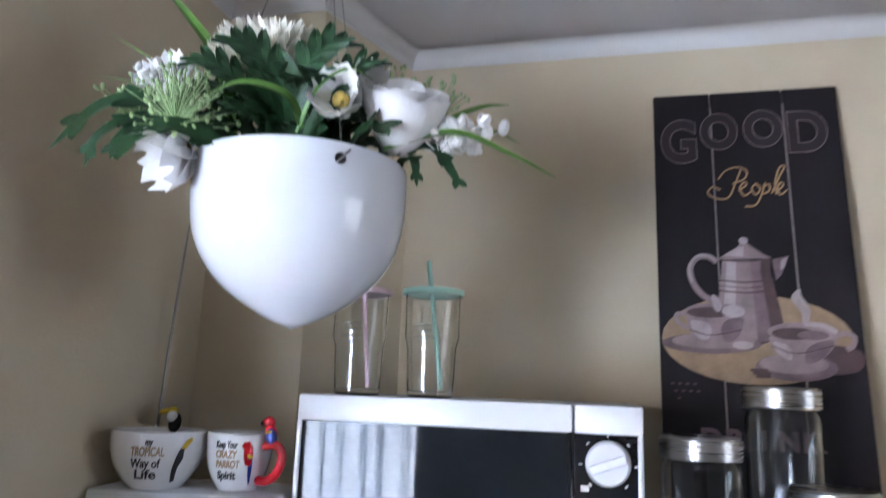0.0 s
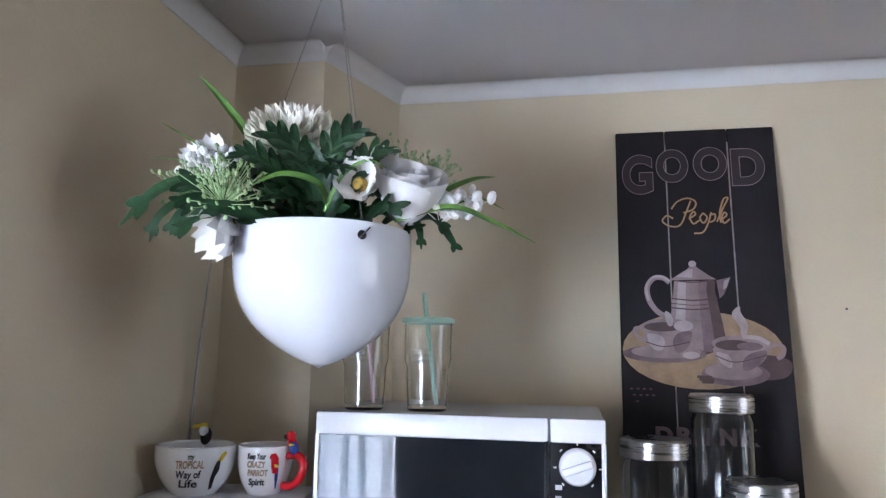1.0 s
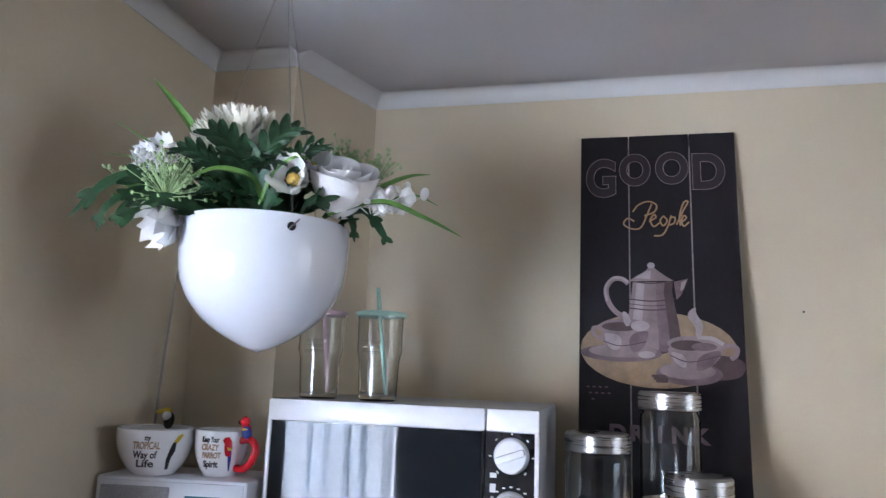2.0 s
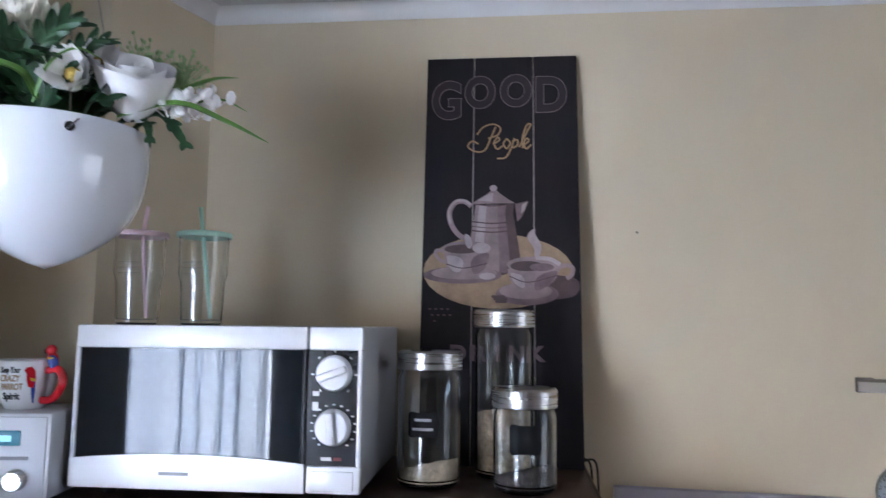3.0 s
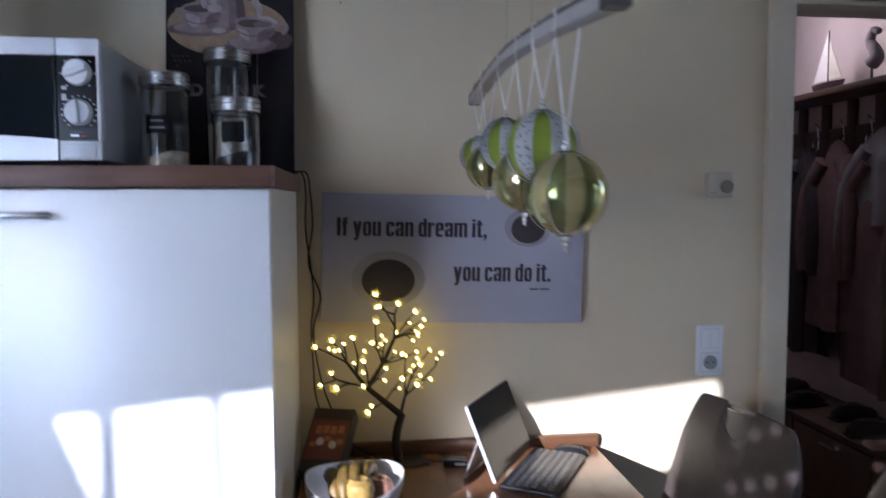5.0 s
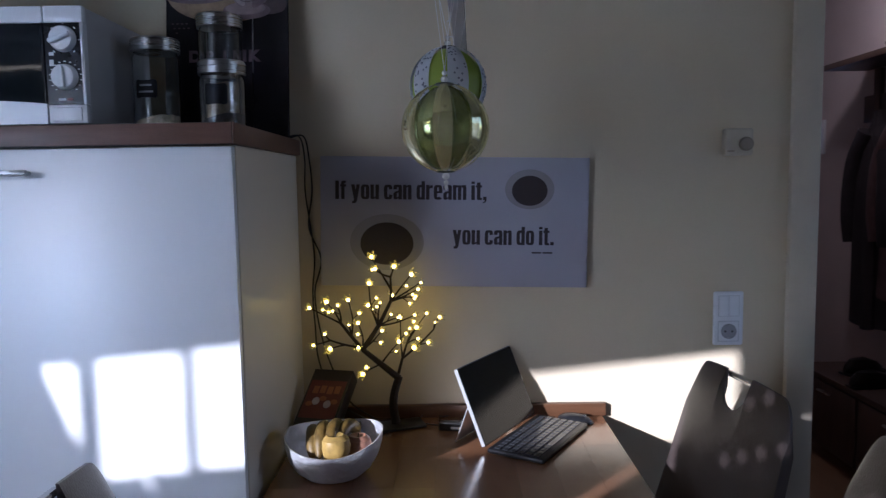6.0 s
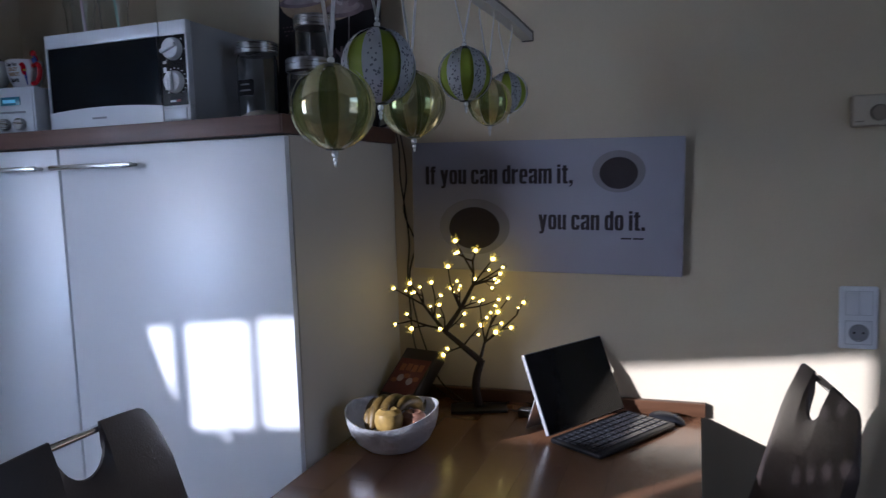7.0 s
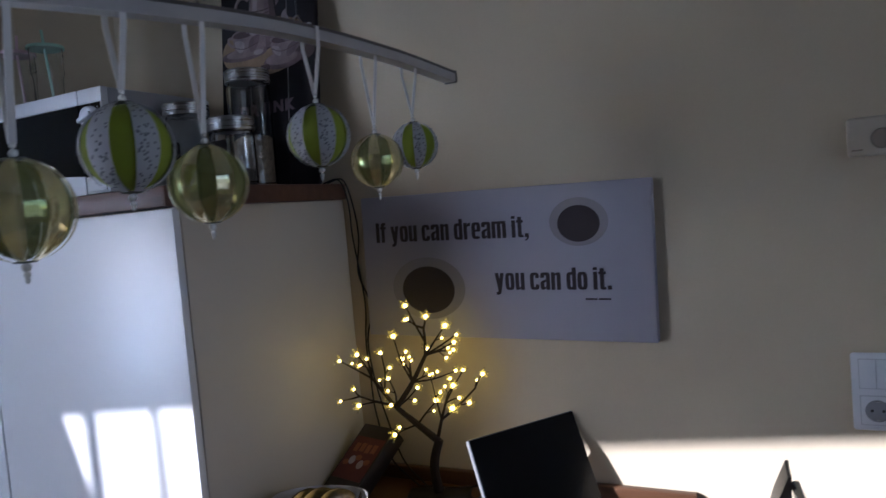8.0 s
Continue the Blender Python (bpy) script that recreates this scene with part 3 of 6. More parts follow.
# ---- microwave ----
def microwave():
    W, D, H = 0.456, 0.345, 0.248
    mw = thing("microwave", "white microwave oven with black glass door and two knobs", "microwave", pose(-0.245, 1.174, WT + 0.017, 0, 0, 0.4))
    part("case", box(0.001, W - 0.001, 0.022, D, 0.0, H, 0.006), MW_SIDE, mw, "grey metal case, darkened in colour for its shadowed side")
    px = 0.815 * W
    # front frame, in two pieces with the joint between the door and the control side
    door = part("door", box(0, px - 0.0012, 0.0, 0.021, H - 0.036, H, 0.004), MW_WHITE, mw, "white upper door rail")

    def fascia(x0, x1, bow):
        n = 24
        line = [(x0, 0.0), (x1, 0.0)] + [(x1 + (x0 - x1) * k / n, 0.043 + bow * (1 - (2 * k / n - 1) ** 2)) for k in range(n + 1)]
        return flat(line, 0.021)

    lower = part("door_rail", fascia(0.0, px - 0.0012, 0.009), MW_WHITE, door, "white curved lower door rail", angle=50)
    part("brand_mark", box(0.145, 0.192, -0.0008, 0.001, 0.021, 0.026), PRINT_G, lower)
    for a, b in ((0.0, 0.007), (px - 0.007, px - 0.0012)):
        part("door_edge", box(a, b, 0.0005, 0.021, 0.04, H - 0.034, 0.0015, 1), MW_BLACK if a else MW_WHITE, door)
    part("door_glass", box(0.007, px - 0.007, 0.004, 0.02, 0.040, H - 0.035), MW_GLASS, door, "black reflecting glass", smooth=False)
    part("control_top", box(px + 0.0012, W, 0.0, 0.021, H - 0.036, H, 0.004), MW_WHITE, mw)
    part("control_low", box(px + 0.0012, W, 0.0, 0.021, 0.0, 0.041, 0.004), MW_WHITE, mw)
    part("release_button", box(px + 0.009, W - 0.010, -0.003, 0.002, 0.005, 0.034, 0.002), MW_WHITE, mw)
    part("control_edge", box(W - 0.007, W, 0.0, 0.021, 0.04, H - 0.034, 0.002, 1), MW_WHITE, mw)
    part("control_panel", box(px + 0.0012, W - 0.007, 0.002, 0.02, 0.041, H - 0.036), MW_BLACK, mw, "black control panel", smooth=False)
    cx = px + 0.042
    for cz, turn, marks in ((0.178, 70, 7), (0.098, -5, 15)):
        prof = [(0.0, 0.0), (0.0275, 0.0), (0.0275, 0.004), (0.0255, 0.013), (0.0235, 0.0155), (0.0, 0.0155)]
        k = part("knob", lathe(prof, 40, m=pose(cx, 0.0019, cz, 90)), KNOB, mw, "white round knob")
        part("grip", box(-0.0055, 0.0055, -0.0255, -0.0155, -0.0235, 0.0235, 0.003, m=pose(cx, 0.0019, cz, 0, turn)), KNOB, k)
        for j in range(marks):
            a = radians(-140 + 280 * j / (marks - 1))
            r = 0.0335
            part("scale_mark", box(-0.0022, 0.0022, 0.0012, 0.0025, -0.0011, 0.0011, m=pose(cx + r * math.sin(a), 0, cz + r * math.cos(a), 0, 90 - math.degrees(a) if marks < 9 else 0)), PRINT_W, mw)
    part("caption", box(cx - 0.018, cx - 0.002, 0.0012, 0.0025, 0.049, 0.054), PRINT_W, mw)
    part("caption", box(cx + 0.001, cx + 0.013, 0.0012, 0.0025, 0.049, 0.054), PRINT_R, mw)
    part("pictogram", box(cx - 0.033, cx - 0.024, 0.0012, 0.0025, 0.122, 0.135), PRINT_W, mw)
    part("pictogram", box(cx - 0.033, cx - 0.023, 0.0012, 0.0025, 0.144, 0.151), PRINT_W, mw)
    for x in (0.04, W - 0.04):
        for y in (0.05, D - 0.04):
            part("foot", lathe([(0, -0.017), (0.011, -0.017), (0.013, 0.0), (0, 0.0)], 14, m=pose(x, y, 0)), BLACK_P, mw)


microwave()
MWT = WT + 0.017 + 0.248


# ---- glass tumblers on the microwave ----
def tumbler(x, y, lid_mat, straw_lean, turn, label):
    t = thing("tumbler", label, "tumbler", pose(x, y, MWT, 0, 0, turn), "glass tumblers")
    prof = [(0.0, 0.0), (0.030, 0.0), (0.033, 0.003), (0.0345, 0.03), (0.036, 0.07), (0.040, 0.085), (0.0395, 0.10), (0.0405, 0.146),
            (0.0385, 0.146), (0.0375, 0.10), (0.038, 0.085), (0.034, 0.07), (0.0325, 0.03), (0.031, 0.009), (0.0, 0.007)]
    g = part("glass", lathe(prof, 36), GLASS, t, "clear embossed glass")
    g.visible_shadow = False
    lid = [(0.0, 0.147), (0.0405, 0.147), (0.0445, 0.1455), (0.0455, 0.149), (0.0445, 0.1535), (0.038, 0.155), (0.0, 0.1555)]
    part("lid", lathe(lid, 36), lid_mat, t)
    part("straw", tube([(0.016, 0.0, 0.011), (-straw_lean * 0.1, 0.0, 0.15), (-straw_lean * 0.32, 0.0, 0.198)], 0.0035, 10), lid_mat, t)
    for k in range(3):
        e = part("embossing", box(-0.016, 0.016, -0.0395, -0.0375, 0.098 - 0.009 * k, 0.102 - 0.009 * k, 0.0006, 1), GLASS, t)
        e.visible_shadow = False


tumbler(-0.187, 1.245, PINK_L, -0.03, 4, "clear glass tumbler with pink lid and straw on the microwave")
tumbler(-0.080, 1.255, GREEN_L, 0.03, -4, "clear glass tumbler with mint green lid and straw on the microwave")


# ---- storage jars ----
def jar(x, y, r, h, fill, fill_mat, label_at, text):
    j = thing("storage_jar", text, "jar", pose(x, y, WT), "glass storage jars")
    gh = h - 0.030
    prof = [(0.0, 0.0), (r - 0.008, 0.0), (r - 0.002, 0.004), (r, 0.012), (r, gh - 0.016), (r - 0.004, gh - 0.006), (r - 0.006, gh + 0.006),
            (r - 0.009, gh + 0.006), (r - 0.007, gh - 0.006), (r - 0.003, gh - 0.017), (r - 0.003, 0.014), (r - 0.010, 0.007), (0, 0.007)]
    g = part("glass", lathe(prof, 40), GLASS, j, "clear glass body")
    g.visible_shadow = False
    lid = [(0, gh - 0.002), (r + 0.0005, gh - 0.002), (r + 0.002, gh), (r + 0.002, h - 0.004), (r - 0.001, h), (r - 0.012, h - 0.0005), (0, h - 0.001)]
    part("lid", lathe(lid, 44), STEEL, j, "brushed steel lid")
    if fill:
        bm = bmesh.new()
        rings = []
        rr = r - 0.0045
        for q in (0.25, 0.5, 0.75, 1.0):
            rings.append([bm.verts.new((q * rr * math.cos(a), q * rr * math.sin(a), fill + 0.012 * math.cos(a + 0.6) * q + 0.004 * noise.noise((9 * q * math.cos(a), 9 * q * math.sin(a), r * 50))))
                          for a in (2 * math.pi * k / 24 for k in range(24))])
        bot = [bm.verts.new((0.97 * v.co.x, 0.97 * v.co.y, 0.0085)) for v in rings[-1]]
        mid = bm.verts.new((0, 0, fill))
        for k in range(24):
            n = (k + 1) % 24
            bm.faces.new((mid, rings[0][k], rings[0][n]))
            for a, b in list(zip(rings, rings[1:])) + [(rings[-1], bot)]:
                bm.faces.new((a[k], b[k], b[n], a[n]))
        bm.faces.new(bot)
        part("contents", bm, fill_mat, j)
    if label_at:
        z, hw, hh, turn = label_at
        bm = bmesh.new()
        n = 14
        rows = []
        for s in range(n + 1):
            u = 2 * s / n - 1
            cut = 0.22 if abs(u) > 0.86 else (0.06 if abs(u) < 0.55 else 0.0)
            a = radians(turn - 90) + u * hw / r
            rows.append([bm.verts.new(((r + 0.0008) * math.cos(a), (r + 0.0008) * math.sin(a), z + sgn * hh * (1 - cut))) for sgn in (-1, 1)])
        for a, b in zip(rows, rows[1:]):
            bm.faces.new((a[0], b[0], b[1], a[1]))
        bmesh.ops.solidify(bm, geom=bm.faces[:], thickness=-0.0005)
        lab = part("label", bm, CHALK_L, j, "black chalk label")
        if fill_mat is OATS:
            for dz, w in ((0.008, 0.014), (-0.007, 0.017)):
                bm = bmesh.new()
                rows = []
                for s in range(9):
                    a = radians(turn - 90) + (2 * s / 8 - 1) * w / r
                    rows.append([bm.verts.new(((r + 0.0016) * math.cos(a), (r + 0.0016) * math.sin(a), z + dz + e)) for e in (-0.0022, 0.0022)])
                for a, b in zip(rows, rows[1:]):
                    bm.faces.new((a[0], b[0], b[1], a[1]))
                part("chalk_line", bm, PRINT_G, lab)


jar(0.293, 1.352, 0.0540, 0.225, 0.035, OATS, (0.105, 0.026, 0.021, -5), "glass storage jar with steel lid, with few oats inside")
jar(0.420, 1.442, 0.0535, 0.298, 0.12, MUESLI, None, "tall glass storage jar with steel lid beside the sign")
jar(0.456, 1.330, 0.0525, 0.167, 0.034, SEEDS, (0.088, 0.026, 0.024, 0), "short glass storage jar with steel lid, black label and dark seeds")


# ---- wooden sign ----
def coffee_sign():
    W, H = 0.318, 0.846
    s = thing("wooden_sign", "dark wooden plank sign with coffee pot picture, leaning on the wall", "sign", pose(0.252, 1.500, WT + 0.002, -6.3, 0, 0))
    T = 0.014
    for x0, x1 in ((0, 0.1005), (0.1025, 0.2255), (0.2275, W)):
        part("plank", box(x0, x1, 0, T, 0, H, 0.0012, 1), SIGN, s)
    for x in (0.1015, 0.2265):
        part("groove_line", box(x - 0.0013, x + 0.0013, -0.0004, 0.004, 0.17, H - 0.03), SIGN_LINE, s, "pale worn groove")

    def put(name, bm, mat, x, z, layer=1):
        part(name, join(None, bm, pose(x, -0.0006 * layer, z)), mat, s, smooth=False)

    for ch, x, w, d, tall in (("G", 0.011, 0.064, 0.136, 0.114), ("O", 0.081, 0.066, 0.112, 0.093), ("O", 0.156, 0.068, 0.110, 0.093), ("D", 0.231, 0.066, 0.124, 0.106)):
        put("letter", letters(ch, tall, w, bold=0.004), SIGN_TXT, x, H - d, 1)
        put("letter_outline", letters(ch, tall, w, bold=0.0045, outline=0.0008), P_MID, x, H - d, 1.2)
    # the handwritten word, stroke by stroke: across and down from the board's upper corner, in half millimetres
    for k, stroke in enumerate((((328, 300), (310, 345), (286, 396), (250, 400), (222, 380), (238, 358), (262, 370)), ((256, 332), (280, 302), (318, 290), (346, 306), (336, 334), (300, 348)), ((318, 372), (342, 356), (336, 344), (322, 366), (334, 392), (356, 378)), ((370, 350), (358, 370), (370, 390), (384, 368), (370, 350)),
                                ((400, 348), (386, 392), (366, 426), (334, 430)), ((392, 360), (412, 356), (410, 378), (392, 388)), ((418, 386), (444, 330), (462, 294), (446, 298), (430, 350), (432, 390)), ((438, 376), (454, 360), (446, 350), (436, 370), (444, 392), (464, 376)))):
        put("stroke", tube(curve_points([((u - 57) * 0.000545, 0, (9 - v) * 0.000545) for u, v in stroke], 5), 0.0018, 6, m=Matrix.Diagonal((1, 0.15, 1, 1))), GOLD_TXT, 0, H, 1 + 0.05 * k)
    for k, ch in enumerate("DRINK"):
        put("letter", letters(ch, 0.040, 0.032 if ch != "I" else 0.008, bold=0.002), P_MAUVE, 0.060 + 0.039 * k + (0.012 if ch == "I" else 0), H - 0.645, 1)
    # tray, pot and cups
    H0, H = H, H - 0.010

    def shape(name, pts, mat, layer):
        if name.split("_")[0] in ("cup", "steam", "tray"):
            for _ in range(2):
                pts = [q for (a, b), (c, d) in zip(pts, pts[1:] + pts[:1]) for q in ((0.75 * a + 0.25 * c, 0.75 * b + 0.25 * d), (0.25 * a + 0.75 * c, 0.25 * b + 0.75 * d))]
        put(name, flat([((u - 57) * 0.000545, H0 + (2 - v) * 0.000545) for u, v in pts], 0.0003), mat, 0, 0, layer)

    def disc(name, u, v, ru, rv, mat, layer, a0=0, a1=360):
        put(name, flat(oval((u - 57) * 0.000545, H0 + (2 - v) * 0.000545, ru * 0.000545, rv * 0.000545, 30, a0, a1), 0.0003), mat, 0, 0, layer)

    def bow(name, pts, r, mat, layer):
        put(name, tube(curve_points([((u - 57) * 0.000545, 0, H0 + (2 - v) * 0.000545) for u, v in pts], 5), r, 6, m=Matrix.Diagonal((1, 0.05, 1, 1))), mat, 0, 0, layer)

    disc("tray", 338, 860, 276, 140, P_TAN, 1)
    shape("tray_shade", ((500, 880), (560, 872), (642, 890), (630, 950), (560, 965), (500, 960)), P_DARK, 1.5)
    disc("tray_shade", 330, 850, 60, 28, P_DARK, 1.6)
    # the pot's body: upright bands of tone between its two curved sides
    sides = [(606, 254, 398), (640, 250, 394), (690, 244, 402), (760, 232, 414), (820, 226, 422), (852, 232, 420), (866, 252, 402)]
    tones = (P_MID, P_LIGHT, P_LIGHT, P_MID, P_MID, P_MID, P_MAUVE, P_MAUVE, P_DARK, P_DARK)
    for k, tone in enumerate(tones):
        q0, q1 = k / len(tones), (k + 1) / len(tones) + 0.004
        edge = [(a + (b - a) * q0, v) for v, a, b in sides] + [(a + (b - a) * q1, v) for v, a, b in reversed(sides)]
        shape("pot_body", edge, tone, 2 + 0.04 * k)
    shape("pot_lid", ((238, 603), (262, 586), (300, 562), (312, 550), (332, 550), (346, 562), (378, 586), (402, 600)), P_MID, 2.5)
    shape("pot_light", ((262, 590), (306, 562), (322, 560), (318, 594)), P_LIGHT, 3)
    disc("pot_finial", 321, 541, 14, 12, P_LIGHT, 2.6)
    for v in (604, 672, 690, 706):
        bow("pot_band", ((250 - 0.12 * (v - 604), v), (322, v + 7), (398 + 0.06 * (v - 604), v - 2)), 0.0014 if v != 690 else 0.0008, P_DARK, 3.2)
    shape("pot_spout", ((402, 604), (452, 592), (440, 626), (426, 656), (410, 672)), P_MAUVE, 2.4)
    shape("pot_light", ((428, 606), (448, 597), (436, 630), (424, 640)), P_LIGHT, 2.9)
    bow("pot_handle", ((238, 612), (214, 594), (180, 596), (156, 632), (164, 682), (192, 722), (228, 742)), 0.0055, P_MID, 2.4)
    bow("pot_light", ((236, 606), (212, 590), (178, 593), (153, 630), (160, 680)), 0.0026, P_LIGHT, 2.9)
    disc("saucer", 208, 876, 146, 32, P_MAUVE, 4)
    disc("saucer_rim", 214, 868, 122, 24, P_MID, 4.4)
    shape("cup", ((136, 778), (142, 820), (156, 866), (190, 884), (256, 882), (288, 862), (306, 820), (316, 776)), P_MID, 5)
    shape("cup_light", ((146, 806), (160, 800), (214, 812), (206, 868), (164, 862)), P_LIGHT, 5.4)
    shape("cup_shade", ((236, 806), (310, 786), (304, 822), (286, 862), (244, 880)), P_MAUVE, 5.4)
    bow("cup_line", ((146, 834), (210, 850), (300, 832)), 0.0010, P_DARK, 5.8)
    disc("cup_mouth", 224, 774, 92, 26, P_MID, 6)
    disc("coffee", 206, 778, 66, 17, P_DARK, 6.5)
    disc("cup_light", 278, 774, 34, 20, P_LIGHT, 6.8)
    bow("cup_handle", ((140, 786), (112, 782), (108, 800), (128, 822), (146, 826)), 0.0036, P_MID, 5.2)
    disc("spoon", 300, 880, 30, 13, P_LIGHT, 6)
    disc("saucer", 446, 944, 114, 42, P_MAUVE, 4)
    disc("saucer_rim", 440, 934, 96, 30, P_MID, 4.4)
    shape("cup", ((372, 838), (380, 884), (400, 920), (436, 938), (494, 934), (536, 906), (560, 872), (572, 832)), P_MID, 5)
    shape("cup_light", ((382, 870), (396, 866), (436, 880), (440, 928), (404, 914)), P_LIGHT, 5.4)
    shape("cup_shade", ((476, 878), (566, 850), (540, 902), (496, 932), (470, 934)), P_MAUVE, 5.4)
    bow("cup_line", ((382, 880), (450, 902), (556, 876)), 0.0010, P_DARK, 5.8)
    disc("cup_mouth", 472, 836, 100, 30, P_MID, 6)
    disc("coffee", 446, 842, 62, 19, P_DARK, 6.5)
    disc("coffee", 500, 846, 44, 15, P_MAUVE, 6.7)
    bow("cup_light", ((482, 812), (530, 816), (566, 836)), 0.0042, P_LIGHT, 7)
    bow("cup_handle", ((564, 846), (592, 838), (612, 850), (606, 876), (588, 888)), 0.0042, P_MID, 5.2)
    shape("steam", ((462, 706), (478, 700), (474, 722), (502, 764), (494, 800), (480, 826), (472, 800), (474, 776), (446, 740), (448, 722)), P_LIGHT, 7.2)
    shape("steam", ((214, 716), (236, 728), (246, 756), (240, 776), (226, 776), (216, 752)), P_LIGHT, 7.2)
    for k in range(14):
        put("coffee_bean", flat(oval(0.145 + 0.005 * (k % 5) + 0.004 * (k // 5), H - 0.510 - 0.005 * (k // 5), 0.0042, 0.003, 10), 0.0003), P_DARK, 0, 0, 7.8 + 0.1 * k)
    for k in range(9):
        put("bean_print", flat(oval(0.018 + 0.012 * (k % 4) + 0.005 * (k // 4), H - 0.535 - 0.012 * (k // 4), 0.0035, 0.002, 8), 0.0003), P_DARK, 0, 0, 1.2)


coffee_sign()


# ---- canvas print ----
def ring(x0, x1, z0, z1, stem, bar, gap=None, n=36):
    """A heavy condensed bowl between two rounded outlines, as strips; gap is a stretch of angle left out."""
    cx, cz, hx, hz = (x0 + x1) / 2, (z0 + z1) / 2, (x1 - x0) / 2, (z1 - z0) / 2

    def at(a, rx, rz, e):
        c, q = math.cos(a), math.sin(a)
        return (cx + rx * math.copysign(abs(c) ** e, c), cz + rz * math.copysign(abs(q) ** e, q))

    polys = []
    for k in range(n):
        a, b = 2 * math.pi * k / n, 2 * math.pi * (k + 1) / n
        mid = math.degrees((a + b) / 2)
        if gap and gap[0] < mid < gap[1]:
            continue
        polys.append([at(a, hx, hz, 0.52), at(b, hx, hz, 0.52), at(b, hx - stem, hz - bar, 0.40), at(a, hx - stem, hz - bar, 0.40)])
    return polys


def bar(x0, x1, z0, z1):
    return [[(x0, z0), (x1, z0), (x1, z1), (x0, z1)]]


def heavy_glyph(ch):
    """(width, list of layers) of one heavy condensed letter; capital height 1, small letters 0.80."""
    S, X = 0.185, 0.80
    left, right = bar(0, S, 0, X), bar(0.27, 0.455, 0, X)
    table_of = {
        "I": (0.20, [bar(0, 0.20, 0, 1)]),
        "f": (0.33, [bar(0.06, 0.245, 0, 0.90), bar(0, 0.33, X - 0.12, X), [[(0.06, 0.90), (0.245, 0.88), (0.33, 0.88), (0.33, 1.0), (0.16, 1.0), (0.09, 0.97)]]]),
        "y": (0.47, [[[(0, X), (0.185, X), (0.285, 0.24), (0.185, 0.0), (0.15, 0.0)]], [[(0.285, X), (0.47, X), (0.32, -0.06), (0.27, -0.18), (0.19, -0.22), (0.05, -0.22), (0.05, -0.10), (0.13, -0.09), (0.16, 0.0)]]]),
        "o": (0.455, [ring(0, 0.455, 0, X, S, 0.13)]),
        "u": (0.455, [bar(0, S, 0.09, X), [[(0, 0.09), (0.03, 0.02), (0.10, 0), (0.20, 0.02), (0.27, 0.08), (0.27, 0.16), (0.185, 0.12)]], right]),
        "n": (0.455, [left, [[(0.185, X - 0.16), (0.27, X - 0.12), (0.455, X - 0.12), (0.43, X - 0.02), (0.36, X), (0.27, X - 0.01), (0.185, X - 0.07)]], bar(0.27, 0.455, 0, X - 0.12)]),
        "m": (0.72, [left, bar(0.185, 0.445, X - 0.13, X - 0.01), bar(0.268, 0.452, 0, X - 0.13), bar(0.452, 0.70, X - 0.13, X), bar(0.535, 0.72, 0, X - 0.13)]),
        "c": (0.455, [[q for q in ring(0, 0.455, 0, X, S, 0.13) if not (q[0][0] > 0.30 and 0.31 < (q[0][1] + q[1][1]) / 2 < 0.50)]]),
        "a": (0.455, [bar(0.27, 0.455, 0, X - 0.10), [[(0.0, X - 0.25), (0.185, X - 0.25), (0.185, X - 0.14), (0.27, X - 0.14), (0.27, X - 0.10), (0.455, X - 0.10), (0.42, X - 0.02), (0.34, X), (0.12, X), (0.03, X - 0.03), (0.0, X - 0.10)]],
                      [[(0.0, 0.10), (0.03, 0.02), (0.10, 0.0), (0.20, 0.02), (0.27, 0.08), (0.27, 0.16), (0.185, 0.12), (0.185, 0.32), (0.27, 0.38), (0.27, 0.48), (0.08, 0.42), (0.0, 0.34)]]]),
        "d": (0.455, [ring(0, 0.455, 0, X, S, 0.13), bar(0.27, 0.455, 0, 1)]),
        "r": (0.36, [left, [[(0.185, X - 0.22), (0.26, X - 0.17), (0.36, X - 0.17), (0.36, X), (0.26, X - 0.02), (0.185, X - 0.09)]]]),
        "e": (0.455, [ring(0, 0.455, 0, X, S, 0.13, (318, 360)), bar(0.17, 0.44, 0.355, 0.46)]),
        "i": (0.185, [left, bar(0, S, 0.87, 1.0)]),
        "t": (0.33, [bar(0.06, 0.245, 0.10, 0.95), bar(0, 0.33, X - 0.12, X), [[(0.06, 0.10), (0.09, 0.02), (0.16, 0), (0.33, 0), (0.33, 0.12), (0.245, 0.12), (0.245, 0.14), (0.06, 0.14)]]]),
        ",": (0.19, [[[(0, 0.18), (0, 0), (0.09, 0), (0.09, -0.07), (0.0, -0.10), (0.0, -0.17), (0.12, -0.13), (0.19, -0.02), (0.19, 0.18)]]]),
        ".": (0.19, [bar(0, 0.19, 0, 0.18)]),
    }
    return table_of[ch]


def heavy_words(body, height, width):
    """A line of heavy condensed letters, standing in x-z and facing -y, one bmesh a letter."""
    x, made = 0.0, []
    for ch in body:
        if ch == " ":
            x += 0.21
            continue
        w, layers = heavy_glyph(ch)
        made.append((x, layers))
        x += w + 0.055
    k = width / (x - 0.055)
    for x, layers in made:
        bm = bmesh.new()
        for depth, polys in enumerate(layers):
            for q in polys:
                bm.faces.new([bm.verts.new(((x + u) * k, -0.0007 - 0.00025 * depth, v * height)) for u, v in q])
        bmesh.ops.recalc_face_normals(bm, faces=bm.faces[:])
        bmesh.ops.remove_doubles(bm, verts=bm.verts[:], dist=0.00002)
        yield bm


